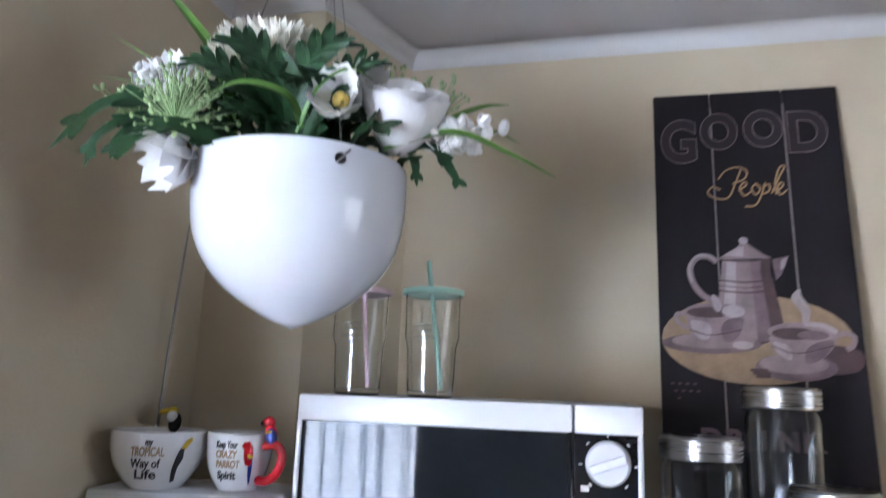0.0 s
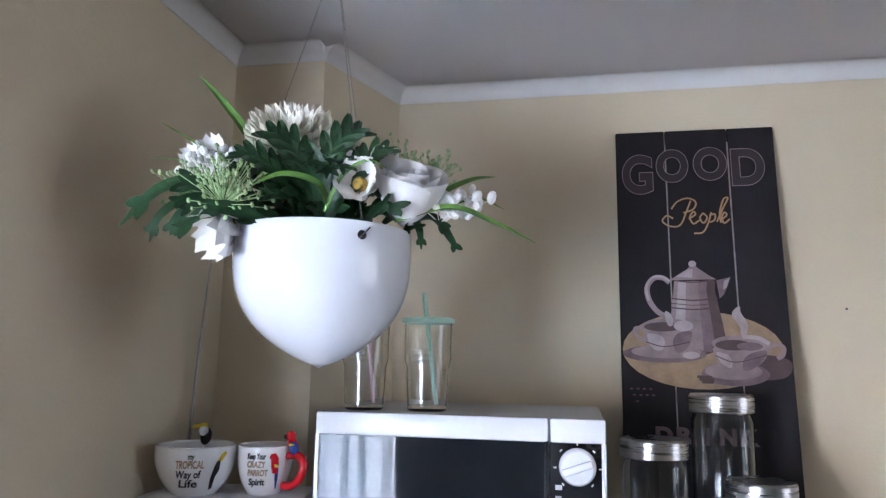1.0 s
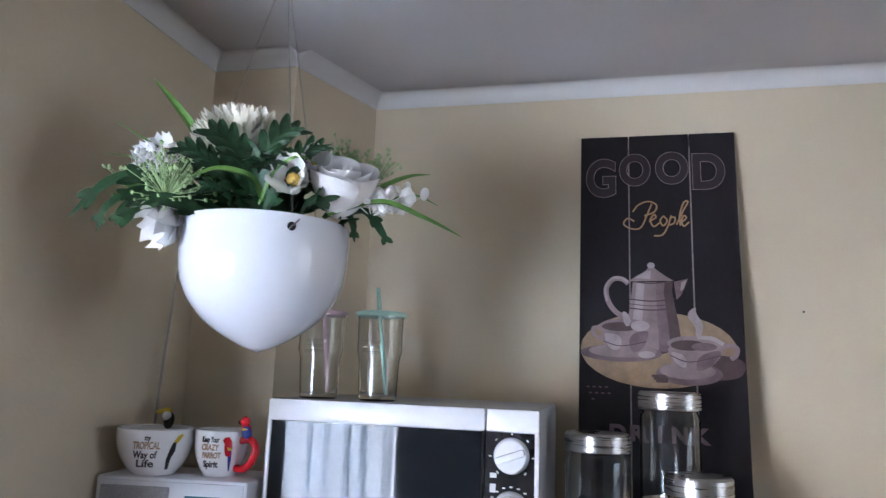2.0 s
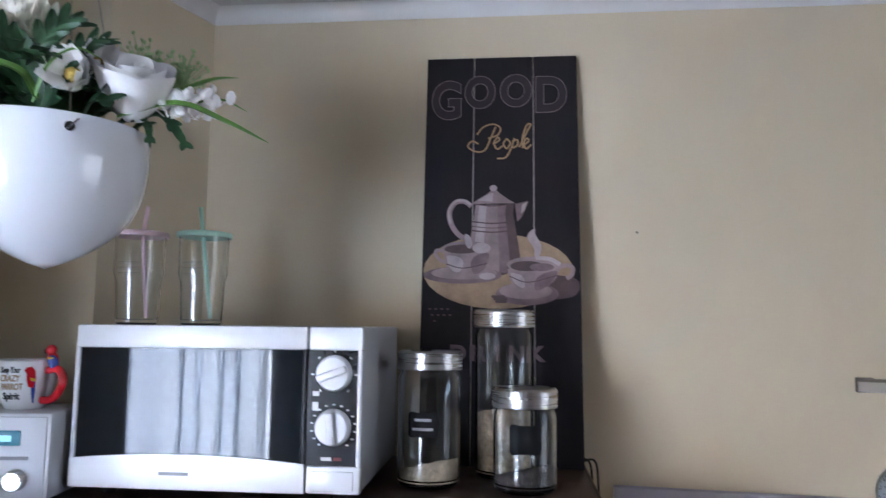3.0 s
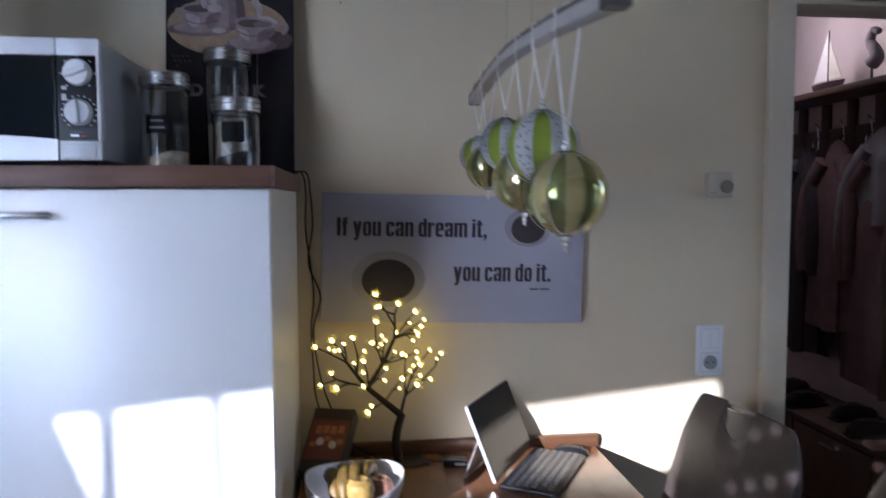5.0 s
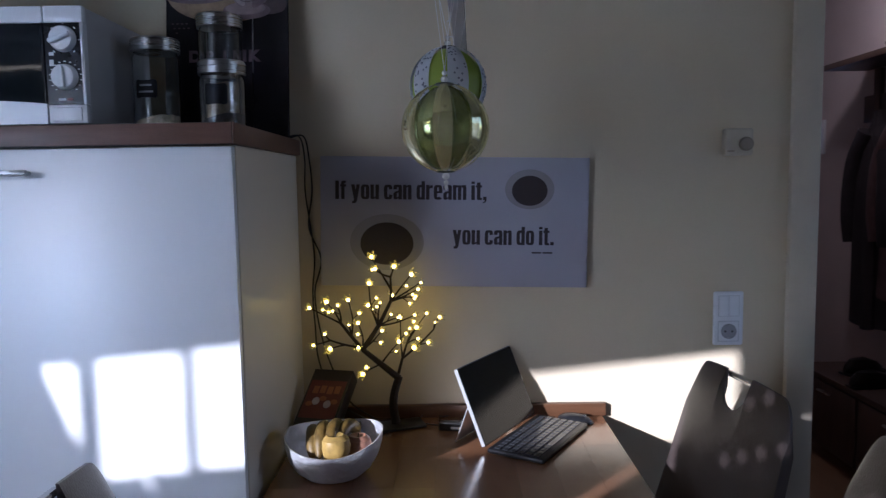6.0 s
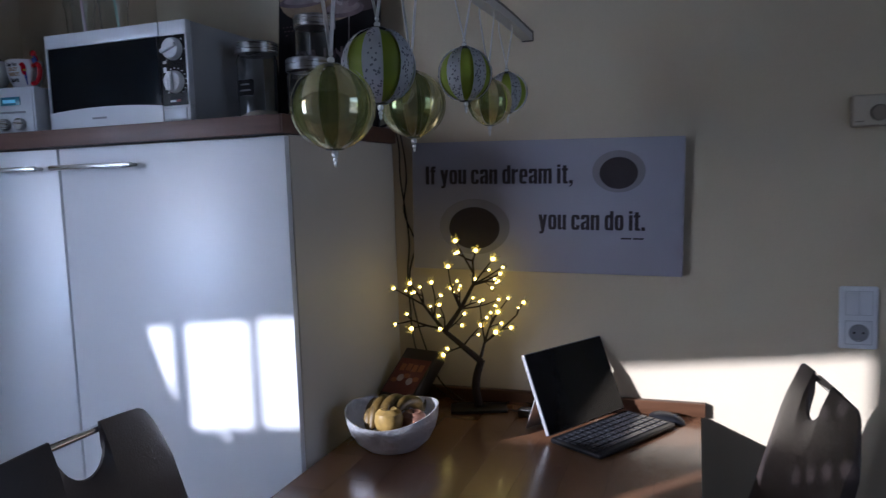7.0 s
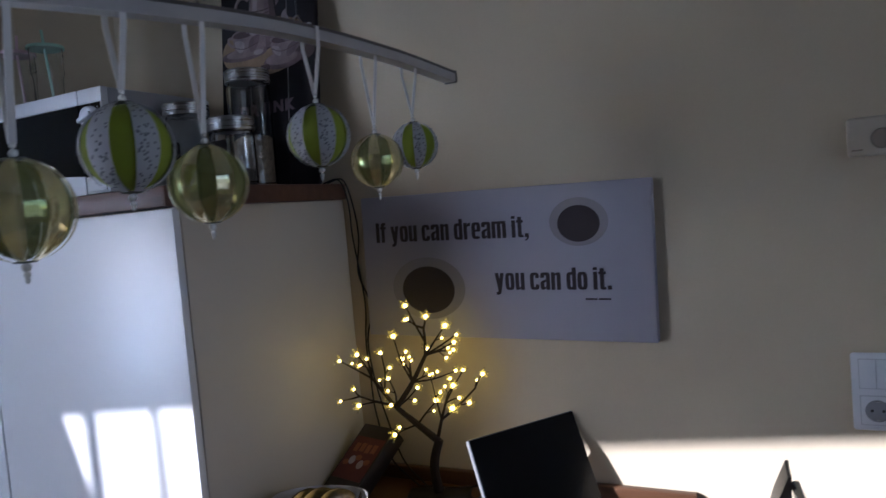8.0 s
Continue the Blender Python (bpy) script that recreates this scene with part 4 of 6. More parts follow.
def canvas_print():
    x0, x1, z0, z1 = 0.627, 1.358, 1.088, 1.442
    c = thing("canvas_print", "pale lilac canvas print with a dark slogan on the wall", "picture", pose(x0, NY - 0.026, z0 + 0.012, 0, 1.3, 0))
    w, h = x1 - x0, z1 - z0
    part("canvas", box(0, w, 0, 0.0255, 0, h, 0.003), CANVAS, c)

    for body, px, pz, width in (("If you can dream it,", 0.041, h - 0.116, 0.412), ("you can do it.", 0.362, h - 0.238, 0.276)):
        line = None
        for bm in heavy_words(body, 0.050, width):
            bmesh.ops.translate(bm, vec=(px, 0, pz), verts=bm.verts)
            if line is None:
                line = part("slogan", bm, C_DARK, c, "heavy dark printed letters", smooth=False)
            else:
                part("letter", bm, C_DARK, line, smooth=False)
    part("signature", box(0.578, 0.604, -0.0006, 0.001, h - 0.261, h - 0.257), C_DARK, c)
    part("signature", box(0.608, 0.635, -0.0006, 0.001, h - 0.261, h - 0.257), C_DARK, c)
    for cx, cz, rx, rz, k in ((0.182, h - 0.233, 0.101, 0.077, 0.72), (0.570, h - 0.086, 0.067, 0.054, 0.72)):
        part("oval", flat(oval(cx, cz, rx, rz, 48), 0.0008, m=pose(0, -0.0006, 0)), C_GREY, c, "grey printed oval", smooth=False)
        part("blot", flat(oval(cx, cz - 0.004, rx * k, rz * k * 1.05, 40), 0.0008, m=pose(0, -0.0012, 0)), C_DARK, c, "plain dark oval", smooth=False)


canvas_print()


# ---- table ----
TZ = 0.722
table = thing("dining_table", "brown wooden stave table pushed into the corner", "table", pose(0.582, 0.40, FZ))
part("apron", box(0.04, 0.77, 0.04, 1.17, TZ - FZ - 0.10, TZ - FZ - 0.03, 0.003), STRIP, table)
for x in (0.04, 0.71):
    for y in (0.04, 1.11):
        part("leg", box(x, x + 0.06, y, y + 0.06, 0, TZ - FZ - 0.03, 0.004), STRIP, table)
part("back_strip", box(0.0, 0.832, 1.181, 1.2035, TZ - FZ - 0.002, TZ - FZ + 0.034, 0.004), STRIP, table, "raised wooden strip along the wall")
bm = box(0.0005, 0.8185, 0.0005, 1.1795, TZ - FZ - 0.032, TZ - FZ - 0.004)
part("underside", bm, STRIP, table)


# ---- chairs ----
def chair(m, label):
    """Origin on the floor under the seat's middle; it faces +x."""
    c = thing("dining_chair", label, "chair", m, "chairs round the table")
    bm = bmesh.new()
    cols, rows = 64, 14
    zb, zt = 0.40, 0.985

    def top_z(u):
        y = abs(u) * 0.205
        z = zt - 0.015 * (y / 0.205) ** 2
        if y > 0.158:
            z -= 0.065 * ((y - 0.158) / 0.047) ** 2.5
        if y < 0.056:
            z -= 0.012 + 0.068 * math.sqrt(max(0.0, 1 - (y / 0.056) ** 2))
        return z

    us = sorted([2 * k / cols - 1 for k in range(cols + 1)] + [0.2732, -0.2732, 0.2700, -0.2700])
    sheets = []
    for back in (0, 1):
        grid = []
        for u in us:
            line = []
            for j in range(rows + 1):
                v = j / rows
                z = zb + (top_z(u) - zb) * v
                q = (z - zb) / (zt - zb)
                y = u * (0.235 - 0.045 * q)
                x = -0.140 - 0.160 * q + 0.016 * (1 - u * u) - 0.012
                th = 0.032 - 0.012 * q
                if j == rows:
                    th *= 0.55
                line.append(bm.verts.new((x - (th if back else 0) - (0.006 if j == rows and not back else 0), y, z)))
            grid.append(line)
        sheets.append(grid)
    for g, flip in zip(sheets, (False, True)):
        for a, b in zip(g, g[1:]):
            for j in range(rows):
                f = (a[j], b[j], b[j + 1], a[j + 1])
                bm.faces.new(f[::-1] if flip else f)
    f, b = sheets
    for i in range(len(us) - 1):
        bm.faces.new((f[i][rows], f[i + 1][rows], b[i + 1][rows], b[i][rows]))
        bm.faces.new((f[i][0], b[i][0], b[i + 1][0], f[i + 1][0]))
    for i in (0, len(us) - 1):
        for j in range(rows):
            bm.faces.new((f[i][j], f[i][j + 1], b[i][j + 1], b[i][j]))
    part("backrest", bm, LEATHER, c, "padded dark brown leatherette back with a notch", angle=50)
    x = -0.140 - 0.160 - 0.014
    part("grip_bar", tube([(x, -0.060, zt - 0.016), (x, 0.060, zt - 0.016)], 0.0075, 14), CHROME, c, "chrome grip bar")
    part("seat", box(-0.23, 0.22, -0.215, 0.215, 0.40, 0.47, 0.025, 4), LEATHER, c)
    for sx in (-1, 1):
        for sy in (-1, 1):
            part("leg", tube([(sx * 0.19, sy * 0.18, 0.41), (sx * 0.21, sy * 0.19, 0.0)], 0.0125, 12), CHROME, c)
    return c


chair(pose(0.715, 0.578, FZ), "dark brown leatherette dining chair with chrome grip bar beside the cabinet")
chair(pose(1.315, 1.131, FZ, 0, 0, 188), "dark brown leatherette dining chair catching sun spots by the wall")
chair(pose(1.40, 0.655, FZ, 0, 0, 180), "dark brown leatherette dining chair tucked in at the table")


# ---- hanging flower pot ----
POT_AT = Vector((-0.165, 0.970, 2.012))
RIGHT, AWAY, UP = Vector((0.94, 0.34, 0)), Vector((-0.34, 0.94, 0)), Vector((0, 0, 1))


def in_pot(a, b, c):
    """a to the right, b away, c up from the middle of the pot's rim."""
    return RIGHT * a + AWAY * b + UP * c


def petal(bm, at, out, up, length, width, cup, curl=0.0, rows=5, cols=4, notch=0.0):
    """A curved petal from at, growing along out, with its face along up."""
    out, up = out.normalized(), up.normalized()
    side = out.cross(up).normalized()
    grid = []
    for i in range(rows + 1):
        t = i / rows
        w = width * max(0.06, math.sin(math.pi * (0.10 + 0.90 * t))) ** 0.55
        line = []
        for j in range(cols + 1):
            s = 2 * j / cols - 1
            ln = length * (t - notch * t * t * (1 - abs(s)))
            p = at + out * (ln * math.cos(curl * t)) + up * (ln * math.sin(curl * t) + cup * (s * s) * t * length) + side * (0.5 * w * s)
            line.append(bm.verts.new(p))
        grid.append(line)
    for a, b in zip(grid, grid[1:]):
        for j in range(cols):
            bm.faces.new((a[j], a[j + 1], b[j + 1], b[j]))
    return bm


def leaf(bm, points, width, lobes=0, fold=0.25, face=UP):
    """A leaf blade along a smooth line, with a toothed or lobed edge."""
    line = curve_points(points, 16 if lobes else 7)
    n = len(line) - 1
    prev = None
    for i, p in enumerate(line):
        t = i / n
        d = (line[min(i + 1, n)] - line[max(i - 1, 0)]).normalized()
        side = d.cross(face).normalized()
        up = side.cross(d)
        w = 0.5 * width * math.sin(math.pi * (0.06 + 0.94 * t) ** 0.8) ** 0.8 + 0.0006
        if lobes:
            w *= 0.85 if lobes < 4 else 0.62
        row = [bm.verts.new(p + side * (w * s) + up * (fold * w * abs(s))) for s in (-1, -0.5, 0, 0.5, 1)]
        if prev:
            for j in range(4):
                bm.faces.new((prev[j], prev[j + 1], row[j + 1], row[j]))
        prev = row
    if lobes:
        fingers = 2 + lobes if lobes > 3 else 3
        for k in range(fingers):
            t = 0.14 + 0.66 * k / (fingers - 1)
            i = int(t * n)
            d = (line[min(i + 1, n)] - line[max(i - 1, 0)]).normalized()
            side = d.cross(face).normalized()
            up = side.cross(d)
            reach = 0.98 * width * (0.45 + 0.55 * math.sin(math.pi * min(1.0, 0.22 + 0.62 * t)))
            for sgn in (-1, 1):
                out = d * (0.62 + 0.30 * t) + side * (sgn * (0.82 - 0.30 * t))
                petal(bm, line[i] + up * 0.0006 * (k % 3), out, up, reach * (0.92 + 0.12 * ((k * 7 + (sgn > 0)) % 3) / 2), reach * (0.42 if lobes > 3 else 0.62), 0.10, -0.12 + 0.5 * fold, 5, 2)
    return bm


def hanging_pot():
    p = thing("hanging_planter", "white glazed pointed planter with artificial white flowers, hung on chains", "planter", Matrix.Translation(POT_AT))
    R, H = 0.120, 0.179
    outer = []
    for k in range(25):
        t = k / 24
        z = -H * (1 - t)
        r = R * (1 - (1 - t) ** 3.5) ** 0.9 if t > 0 else 0.0
        outer.append((r, z))
    prof = outer + [(R - 0.001, 0.002), (R - 0.004, 0.002), (R - 0.006, -0.002), (R - 0.009, -0.035), (0.0, -0.04)]
    part("pot", lathe(prof, 64), POT, p, "glossy white pointed pot", angle=60)
    rng = random.Random(11)
    bm = bmesh.new()
    for k in range(60):
        a, r = rng.uniform(0, 6.283), rng.uniform(0.01, 0.095)
        ball(rng.uniform(0.010, 0.02), Matrix.Translation((r * math.cos(a), r * math.sin(a), -0.022)), bm, 7, 5)
    part("moss", bm, LEAF_D, p, "dark green filling")
    # chains and eyelets
    for k, ang in enumerate((-47, 75, 195)):
        a = radians(ang)
        foot = Vector((R * math.cos(a), R * math.sin(a), -0.016))
        bm = bmesh.new()
        topp = Vector((0.0, 0.0, CZ - POT_AT.z - 0.045))
        start = foot * 0.985 + Vector((0, 0, 0.02))
        n = 90
        for i in range(n):
            q = start.lerp(topp, (i + 0.5) / n)
            d = (topp - start).normalized()
            rot = d.to_track_quat("Z", "Y").to_matrix().to_4x4()
            ringpts = [(0.0011 * math.cos(w), 0, 0.0030 * math.sin(w)) for w in (2 * math.pi * s / 8 for s in range(9))]
            tube(ringpts, 0.00035, 3, bm, Matrix.Translation(q) @ rot @ pose(0, 0, 0, 0, 0, 90 * (i % 2)))
        part("chain", bm, CHAIN, p, "fine metal chain")
        part("eyelet", lathe([(0, -0.001), (0.0055, -0.001), (0.006, 0.001), (0.003, 0.002), (0, 0.002)], 16, m=Matrix.Translation(foot) @ Vector((math.cos(a), math.sin(a), 0)).to_track_quat("Z", "Y").to_matrix().to_4x4()), BLACK_P, p)
        out = Vector((math.cos(a), math.sin(a), 0))
        side = Vector((-math.sin(a), math.cos(a), 0))
        part("pin", tube([foot + out * 0.003 - side * 0.004 - UP * 0.005, foot + out * 0.004 + side * 0.009 + UP * 0.010], 0.0011, 6), CHROME, p)
    part("ceiling_hook", tube(curve_points([(0, 0, CZ - POT_AT.z), (0, 0, CZ - POT_AT.z - 0.02), (0.008, 0, CZ - POT_AT.z - 0.032), (0, 0, CZ - POT_AT.z - 0.045), (-0.007, 0, CZ - POT_AT.z - 0.036)]), 0.0016, 8), CHROME, p)

    # big chrysanthemum
    mum = None
    c, axis = in_pot(-0.050, -0.010, 0.120), in_pot(-0.1, -0.74, 0.66).normalized()
    e1 = axis.orthogonal().normalized()
    e2 = axis.cross(e1)
    for ring, (n, ln, tilt) in enumerate(((24, 0.062, 0.10), (22, 0.055, 0.30), (18, 0.045, 0.55), (13, 0.033, 0.85), (8, 0.02, 1.15))):
        for k in range(n):
            a = 6.283 * (k + 0.5 * (ring % 2)) / n + rng.uniform(-0.06, 0.06)
            out = (e1 * math.cos(a) + e2 * math.sin(a)) * math.cos(tilt) + axis * math.sin(tilt)
            q = petal(bmesh.new(), c + axis * 0.002 * ring, out, axis, ln * rng.uniform(0.92, 1.06), 0.021, 0.25, 0.25, 6, 4, 0.04)
            if mum is None:
                mum = part("chrysanthemum", q, PETAL_C, p, "cream chrysanthemum bloom")
            else:
                part("petal", q, PETAL_C, mum)

    def rose(at, axis, r):
        axis = axis.normalized()
        f1 = axis.orthogonal().normalized()
        f2 = axis.cross(f1)
        bloom = None
        for ring, (n, wide, rad, tall, flare) in enumerate(((1, 3.6, 0.22, 1.00, 0.0), (2, 1.9, 0.42, 1.05, 0.02), (3, 1.35, 0.66, 1.05, 0.10), (5, 0.95, 0.84, 1.02, 0.16))):
            for k in range(n):
                q = bmesh.new()
                a0 = 6.283 * (k + 0.37 * ring) / n + rng.uniform(-0.15, 0.15)
                lift = rng.uniform(0.94, 1.06)
                rows = []
                for j in range(9):
                    v = j / 8
                    row = []
                    for i in range(11):
                        u = i / 5 - 1
                        h = v * (1 - 0.20 * abs(u) ** 2.6) * lift
                        spread = wide * (0.45 + 0.55 * math.sin(1.5708 * min(1.0, v * 1.5)))
                        out = r * (rad * (0.30 + 0.70 * math.sin(1.5708 * min(1.0, h * 1.35))) + flare * h ** 3 + 0.03 * u)
                        a = a0 + u * spread
                        row.append(q.verts.new(at + (f1 * math.cos(a) + f2 * math.sin(a)) * out + axis * (r * (tall * 1.5 * h - 0.5 - 0.10 * flare * h ** 5 * 6))))
                    rows.append(row)
                for g, h2 in zip(rows, rows[1:]):
                    for i in range(10):
                        q.faces.new((g[i], g[i + 1], h2[i + 1], h2[i]))
                if bloom is None:
                    bloom = part("rose", q, PETAL_W, p, "white rose bloom")
                else:
                    part("petal", q, PETAL_W, bloom)

    rose(in_pot(0.072, 0.03, 0.092), in_pot(0.1, -0.3, 1.0), 0.034)
    rose(in_pot(0.106, -0.058, 0.036), in_pot(0.10, -0.55, 0.85), 0.050)

    rose(in_pot(0.030, 0.05, 0.105), in_pot(0.0, -0.5, 1.0), 0.030)

    def cup_flower(at, axis, r, n=6):
        b = bmesh.new()
        axis = axis.normalized()
        f1 = axis.orthogonal().normalized()
        f2 = axis.cross(f1)
        for k in range(n):
            a = 6.283 * k / n
            out = f1 * math.cos(a) + f2 * math.sin(a)
            petal(b, at, out * 0.75 + axis * 0.66, axis, r * rng.uniform(0.92, 1.08), r * 1.2, 0.3, rng.uniform(0.1, 0.4), 6, 4, 0.03)
        f = part("blossom", b, PETAL_W, p, "open white blossom")
        part("heart", ball(r * 0.26, Matrix.Translation(at + axis * r * 0.28), None, 10, 8), HEART, f, "yellow-brown heart")

    cup_flower(in_pot(-0.112, -0.055, 0.004), in_pot(-0.65, -0.45, -0.55), 0.046)
    cup_flower(in_pot(0.046, -0.085, 0.050), in_pot(-0.25, -0.9, 0.1), 0.038)
    cup_flower(in_pot(0.062, -0.070, 0.072), in_pot(0.35, -0.75, 0.5), 0.028)
    cup_flower(in_pot(0.152, -0.03, 0.045), in_pot(0.2, -0.9, -0.1), 0.022)
    cup_flower(in_pot(-0.150, 0.0, 0.100), in_pot(-0.2, -0.8, 0.5), 0.024)
    cup_flower(in_pot(-0.165, 0.0, 0.092), in_pot(-0.5, -0.7, 0.2), 0.024)

    def cluster(name, at, spread, n, size, mat, label, seed):
        rg = random.Random(seed)
        b = bmesh.new()
        for k in range(n):
            q = at + Vector((rg.gauss(0, 1) * spread[0], rg.gauss(0, 1) * spread[1], rg.gauss(0, 1) * spread[2]))
            ball(size * rg.uniform(0.7, 1.2), Matrix.Translation(q) @ pose(0, 0, 0, rg.uniform(-50, 50), rg.uniform(-50, 50)), b, 7, 5, (1, 1, 1.5))
            tube([at + (q - at) * 0.2 - UP * 0.02, q], 0.0006, 4, b)
        part(name, b, mat, p, label)

    cluster("bell_spray", in_pot(-0.165, 0.01, 0.100), (0.016, 0.012, 0.013), 22, 0.0055, PETAL_W, "spray of small white bells", 1)
    cluster("bell_spray", in_pot(0.185, -0.02, 0.052), (0.019, 0.012, 0.008), 24, 0.0060, PETAL_W, "spray of small white buds", 2)
    cluster("bell_spray", in_pot(0.150, -0.06, 0.038), (0.022, 0.012, 0.010), 26, 0.0058, PETAL_W, "spray of small white buds", 8)
    cluster("bell_spray", in_pot(-0.150, -0.04, 0.085), (0.020, 0.012, 0.012), 22, 0.0050, PETAL_W, "spray of small white bells", 9)
    cluster("pale_spray", in_pot(0.150, 0.02, 0.105), (0.020, 0.014, 0.014), 90, 0.0023, SPRIG, "pale cream filler spray", 3)
    cluster("pale_spray", in_pot(-0.125, -0.075, 0.046), (0.024, 0.016, 0.020), 150, 0.0024, SPRIG, "pale green filler spray", 4)
    cluster("pale_spray", in_pot(-0.175, -0.03, 0.060), (0.016, 0.012, 0.012), 80, 0.0023, SPRIG, "pale green filler spray", 5)
    cluster("pale_spray", in_pot(0.105, 0.02, 0.118), (0.016, 0.012, 0.016), 80, 0.0022, SPRIG, "pale cream filler spray", 6)

    def lf(points, width, lobes, mat=LEAF_D, fold=0.25, name="leaf", face=(0, -0.80, 0.60)):
        part(name, leaf(bmesh.new(), [in_pot(*q) for q in points], width * (0.66 if lobes else 1.0), lobes, fold, in_pot(*face)), mat, p)

    lf([(-0.06, -0.06, 0.01), (-0.14, -0.06, 0.044), (-0.20, -0.06, 0.042), (-0.252, -0.06, -0.012)], 0.050, 3)
    lf([(-0.08, -0.05, 0.01), (-0.155, -0.06, 0.032), (-0.198, -0.07, 0.006), (-0.210, -0.07, -0.030)], 0.028, 2)
    lf([(-0.09, -0.06, 0.0), (-0.15, -0.07, 0.020), (-0.178, -0.07, 0.004), (-0.186, -0.07, -0.020)], 0.030, 2)
    lf([(-0.07, -0.08, 0.0), (-0.13, -0.09, 0.012), (-0.180, -0.09, -0.022)], 0.046, 2)
    lf([(0.0, -0.06, 0.0), (-0.02, -0.08, 0.060), (-0.05, -0.09, 0.100), (-0.085, -0.08, 0.118)], 0.060, 5)
    lf([(0.0, -0.06, 0.0), (-0.005, -0.08, 0.070), (0.02, -0.08, 0.115), (0.045, -0.07, 0.128)], 0.060, 5)
    lf([(0.0, -0.05, 0.0), (-0.045, -0.09, 0.050), (-0.085, -0.10, 0.078), (-0.115, -0.09, 0.082)], 0.050, 5)
    lf([(0.0, -0.06, 0.0), (0.03, -0.09, 0.055), (0.055, -0.09, 0.090), (0.09, -0.08, 0.108)], 0.048, 5)
    lf([(-0.03, -0.05, 0.0), (-0.045, -0.09, 0.030), (-0.075, -0.10, 0.030)], 0.040, 4)
    lf([(0.05, -0.07, 0.0), (0.07, -0.10, 0.020), (0.09, -0.11, 0.018)], 0.045, 3)
    lf([(0.08, 0.0, 0.02), (0.12, 0.02, 0.06), (0.15, 0.03, 0.08)], 0.040, 4)
    lf([(0.10, -0.05, 0.010), (0.14, -0.06, 0.020), (0.165, -0.06, -0.008), (0.172, -0.06, -0.022)], 0.024, 2)
    lf([(0.10, -0.04, 0.0), (0.122, -0.05, 0.008), (0.128, -0.05, -0.022)], 0.020, 2)
    lf([(-0.02, 0.03, 0.02), (-0.05, 0.05, 0.09), (-0.09, 0.05, 0.115)], 0.060, 4)
    lf([(0.03, 0.03, 0.02), (0.04, 0.05, 0.10), (0.02, 0.05, 0.14)], 0.050, 4)
    lf([(-0.04, 0.0, 0.01), (-0.09, -0.02, 0.07), (-0.13, -0.02, 0.085)], 0.050, 4)
    rg = random.Random(5)
    for k in range(16):
        a = -2.9 + 2.6 * k / 15 + rg.uniform(-0.1, 0.1)
        reach, lift = rg.uniform(0.06, 0.10), rg.uniform(0.03, 0.09)
        ca, sa = math.cos(a), math.sin(a)
        lf([(0.03 * ca, 0.03 * sa, -0.01), (0.6 * reach * ca, 0.6 * reach * sa, lift), (reach * ca, reach * sa, lift * 1.1), (1.35 * reach * ca, 1.3 * reach * sa, lift * 0.75)], rg.uniform(0.030, 0.048), 4)
    # grass blades
    for pts, w in (([(-0.075, -0.02, 0.03), (-0.10, -0.02, 0.115), (-0.14, -0.02, 0.170), (-0.175, -0.02, 0.208)], 0.013),
                   ([(0.10, -0.03, 0.02), (0.16, -0.03, 0.062), (0.20, -0.03, 0.082), (0.232, -0.03, 0.088)], 0.009),
                   ([(0.09, -0.07, 0.010), (0.16, -0.08, 0.030), (0.22, -0.08, 0.012), (0.275, -0.08, -0.012)], 0.010),
                   ([(0.005, -0.09, 0.020), (-0.01, -0.11, 0.045), (-0.05, -0.12, 0.052), (-0.085, -0.12, 0.038)], 0.011),
                   ([(0.0, -0.09, 0.015), (0.02, -0.11, 0.055), (0.05, -0.12, 0.075), (0.075, -0.11, 0.070)], 0.006),
                   ([(-0.08, -0.02, 0.06), (-0.14, -0.02, 0.095), (-0.22, -0.02, 0.140)], 0.004),
                   ([(-0.09, 0.0, 0.06), (-0.16, 0.0, 0.088), (-0.235, 0.0, 0.098)], 0.004),
                   ([(0.17, -0.03, 0.045), (0.21, -0.03, 0.055), (0.245, -0.03, 0.042)], 0.004)):
        lf(pts, w, 0, LEAF_L, 0.4, "grass_blade")


hanging_pot()


# ---- radio and mugs ----
def radio():
    W, D, H = 0.258, 0.135, 0.132
    r = thing("kitchen_radio", "white table radio with grey loudspeaker and small display", "radio", pose(-0.507, 1.100, WT, 0, 0, 8.2))
    part("case", box(0, W, 0, D, 0.003, H, 0.006), RADIO, r)
    part("front", box(0.006, W - 0.006, -0.002, 0.002, 0.008, H - 0.006, 0.002), RADIO, r)
    part("loudspeaker", box(0.010, 0.128, -0.004, 0.0, 0.018, H - 0.014, 0.002), GRILLE, r, "grey loudspeaker grille")
    d = part("display", box(0.155, 0.215, -0.0035, 0.0, H - 0.048, H - 0.026, 0.001), LCD, r, "small blue display")
    part("readout", box(0.163, 0.202, -0.0042, -0.0035, H - 0.042, H - 0.033), LCD_T, d)
    for x in (0.165, 0.212):
        part("knob", lathe([(0, 0), (0.0165, 0), (0.0155, 0.012), (0.013, 0.014), (0, 0.014)], 28, m=pose(x, -0.002, 0.034, 90)), STEEL, r, "round silver knob")
    part("button_row", box(0.150, 0.228, -0.0035, 0.0, 0.063, 0.068, 0.001), GRILLE, r)
    part("antenna", tube([(0.026, D - 0.012, H - 0.004), (0.034, D - 0.012, H + 0.20), (0.048, D - 0.012, H + 0.43)], 0.0030, 10, taper=0.0014), CHAIN, r, "raised telescopic antenna")
    for x in (0.03, W - 0.03):
        for y in (0.03, D - 0.03):
            part("foot", lathe([(0, 0), (0.008, 0), (0.008, 0.004), (0, 0.004)], 12, m=pose(x, y, 0)), BLACK_P, r)


radio()
RT = WT + 0.132


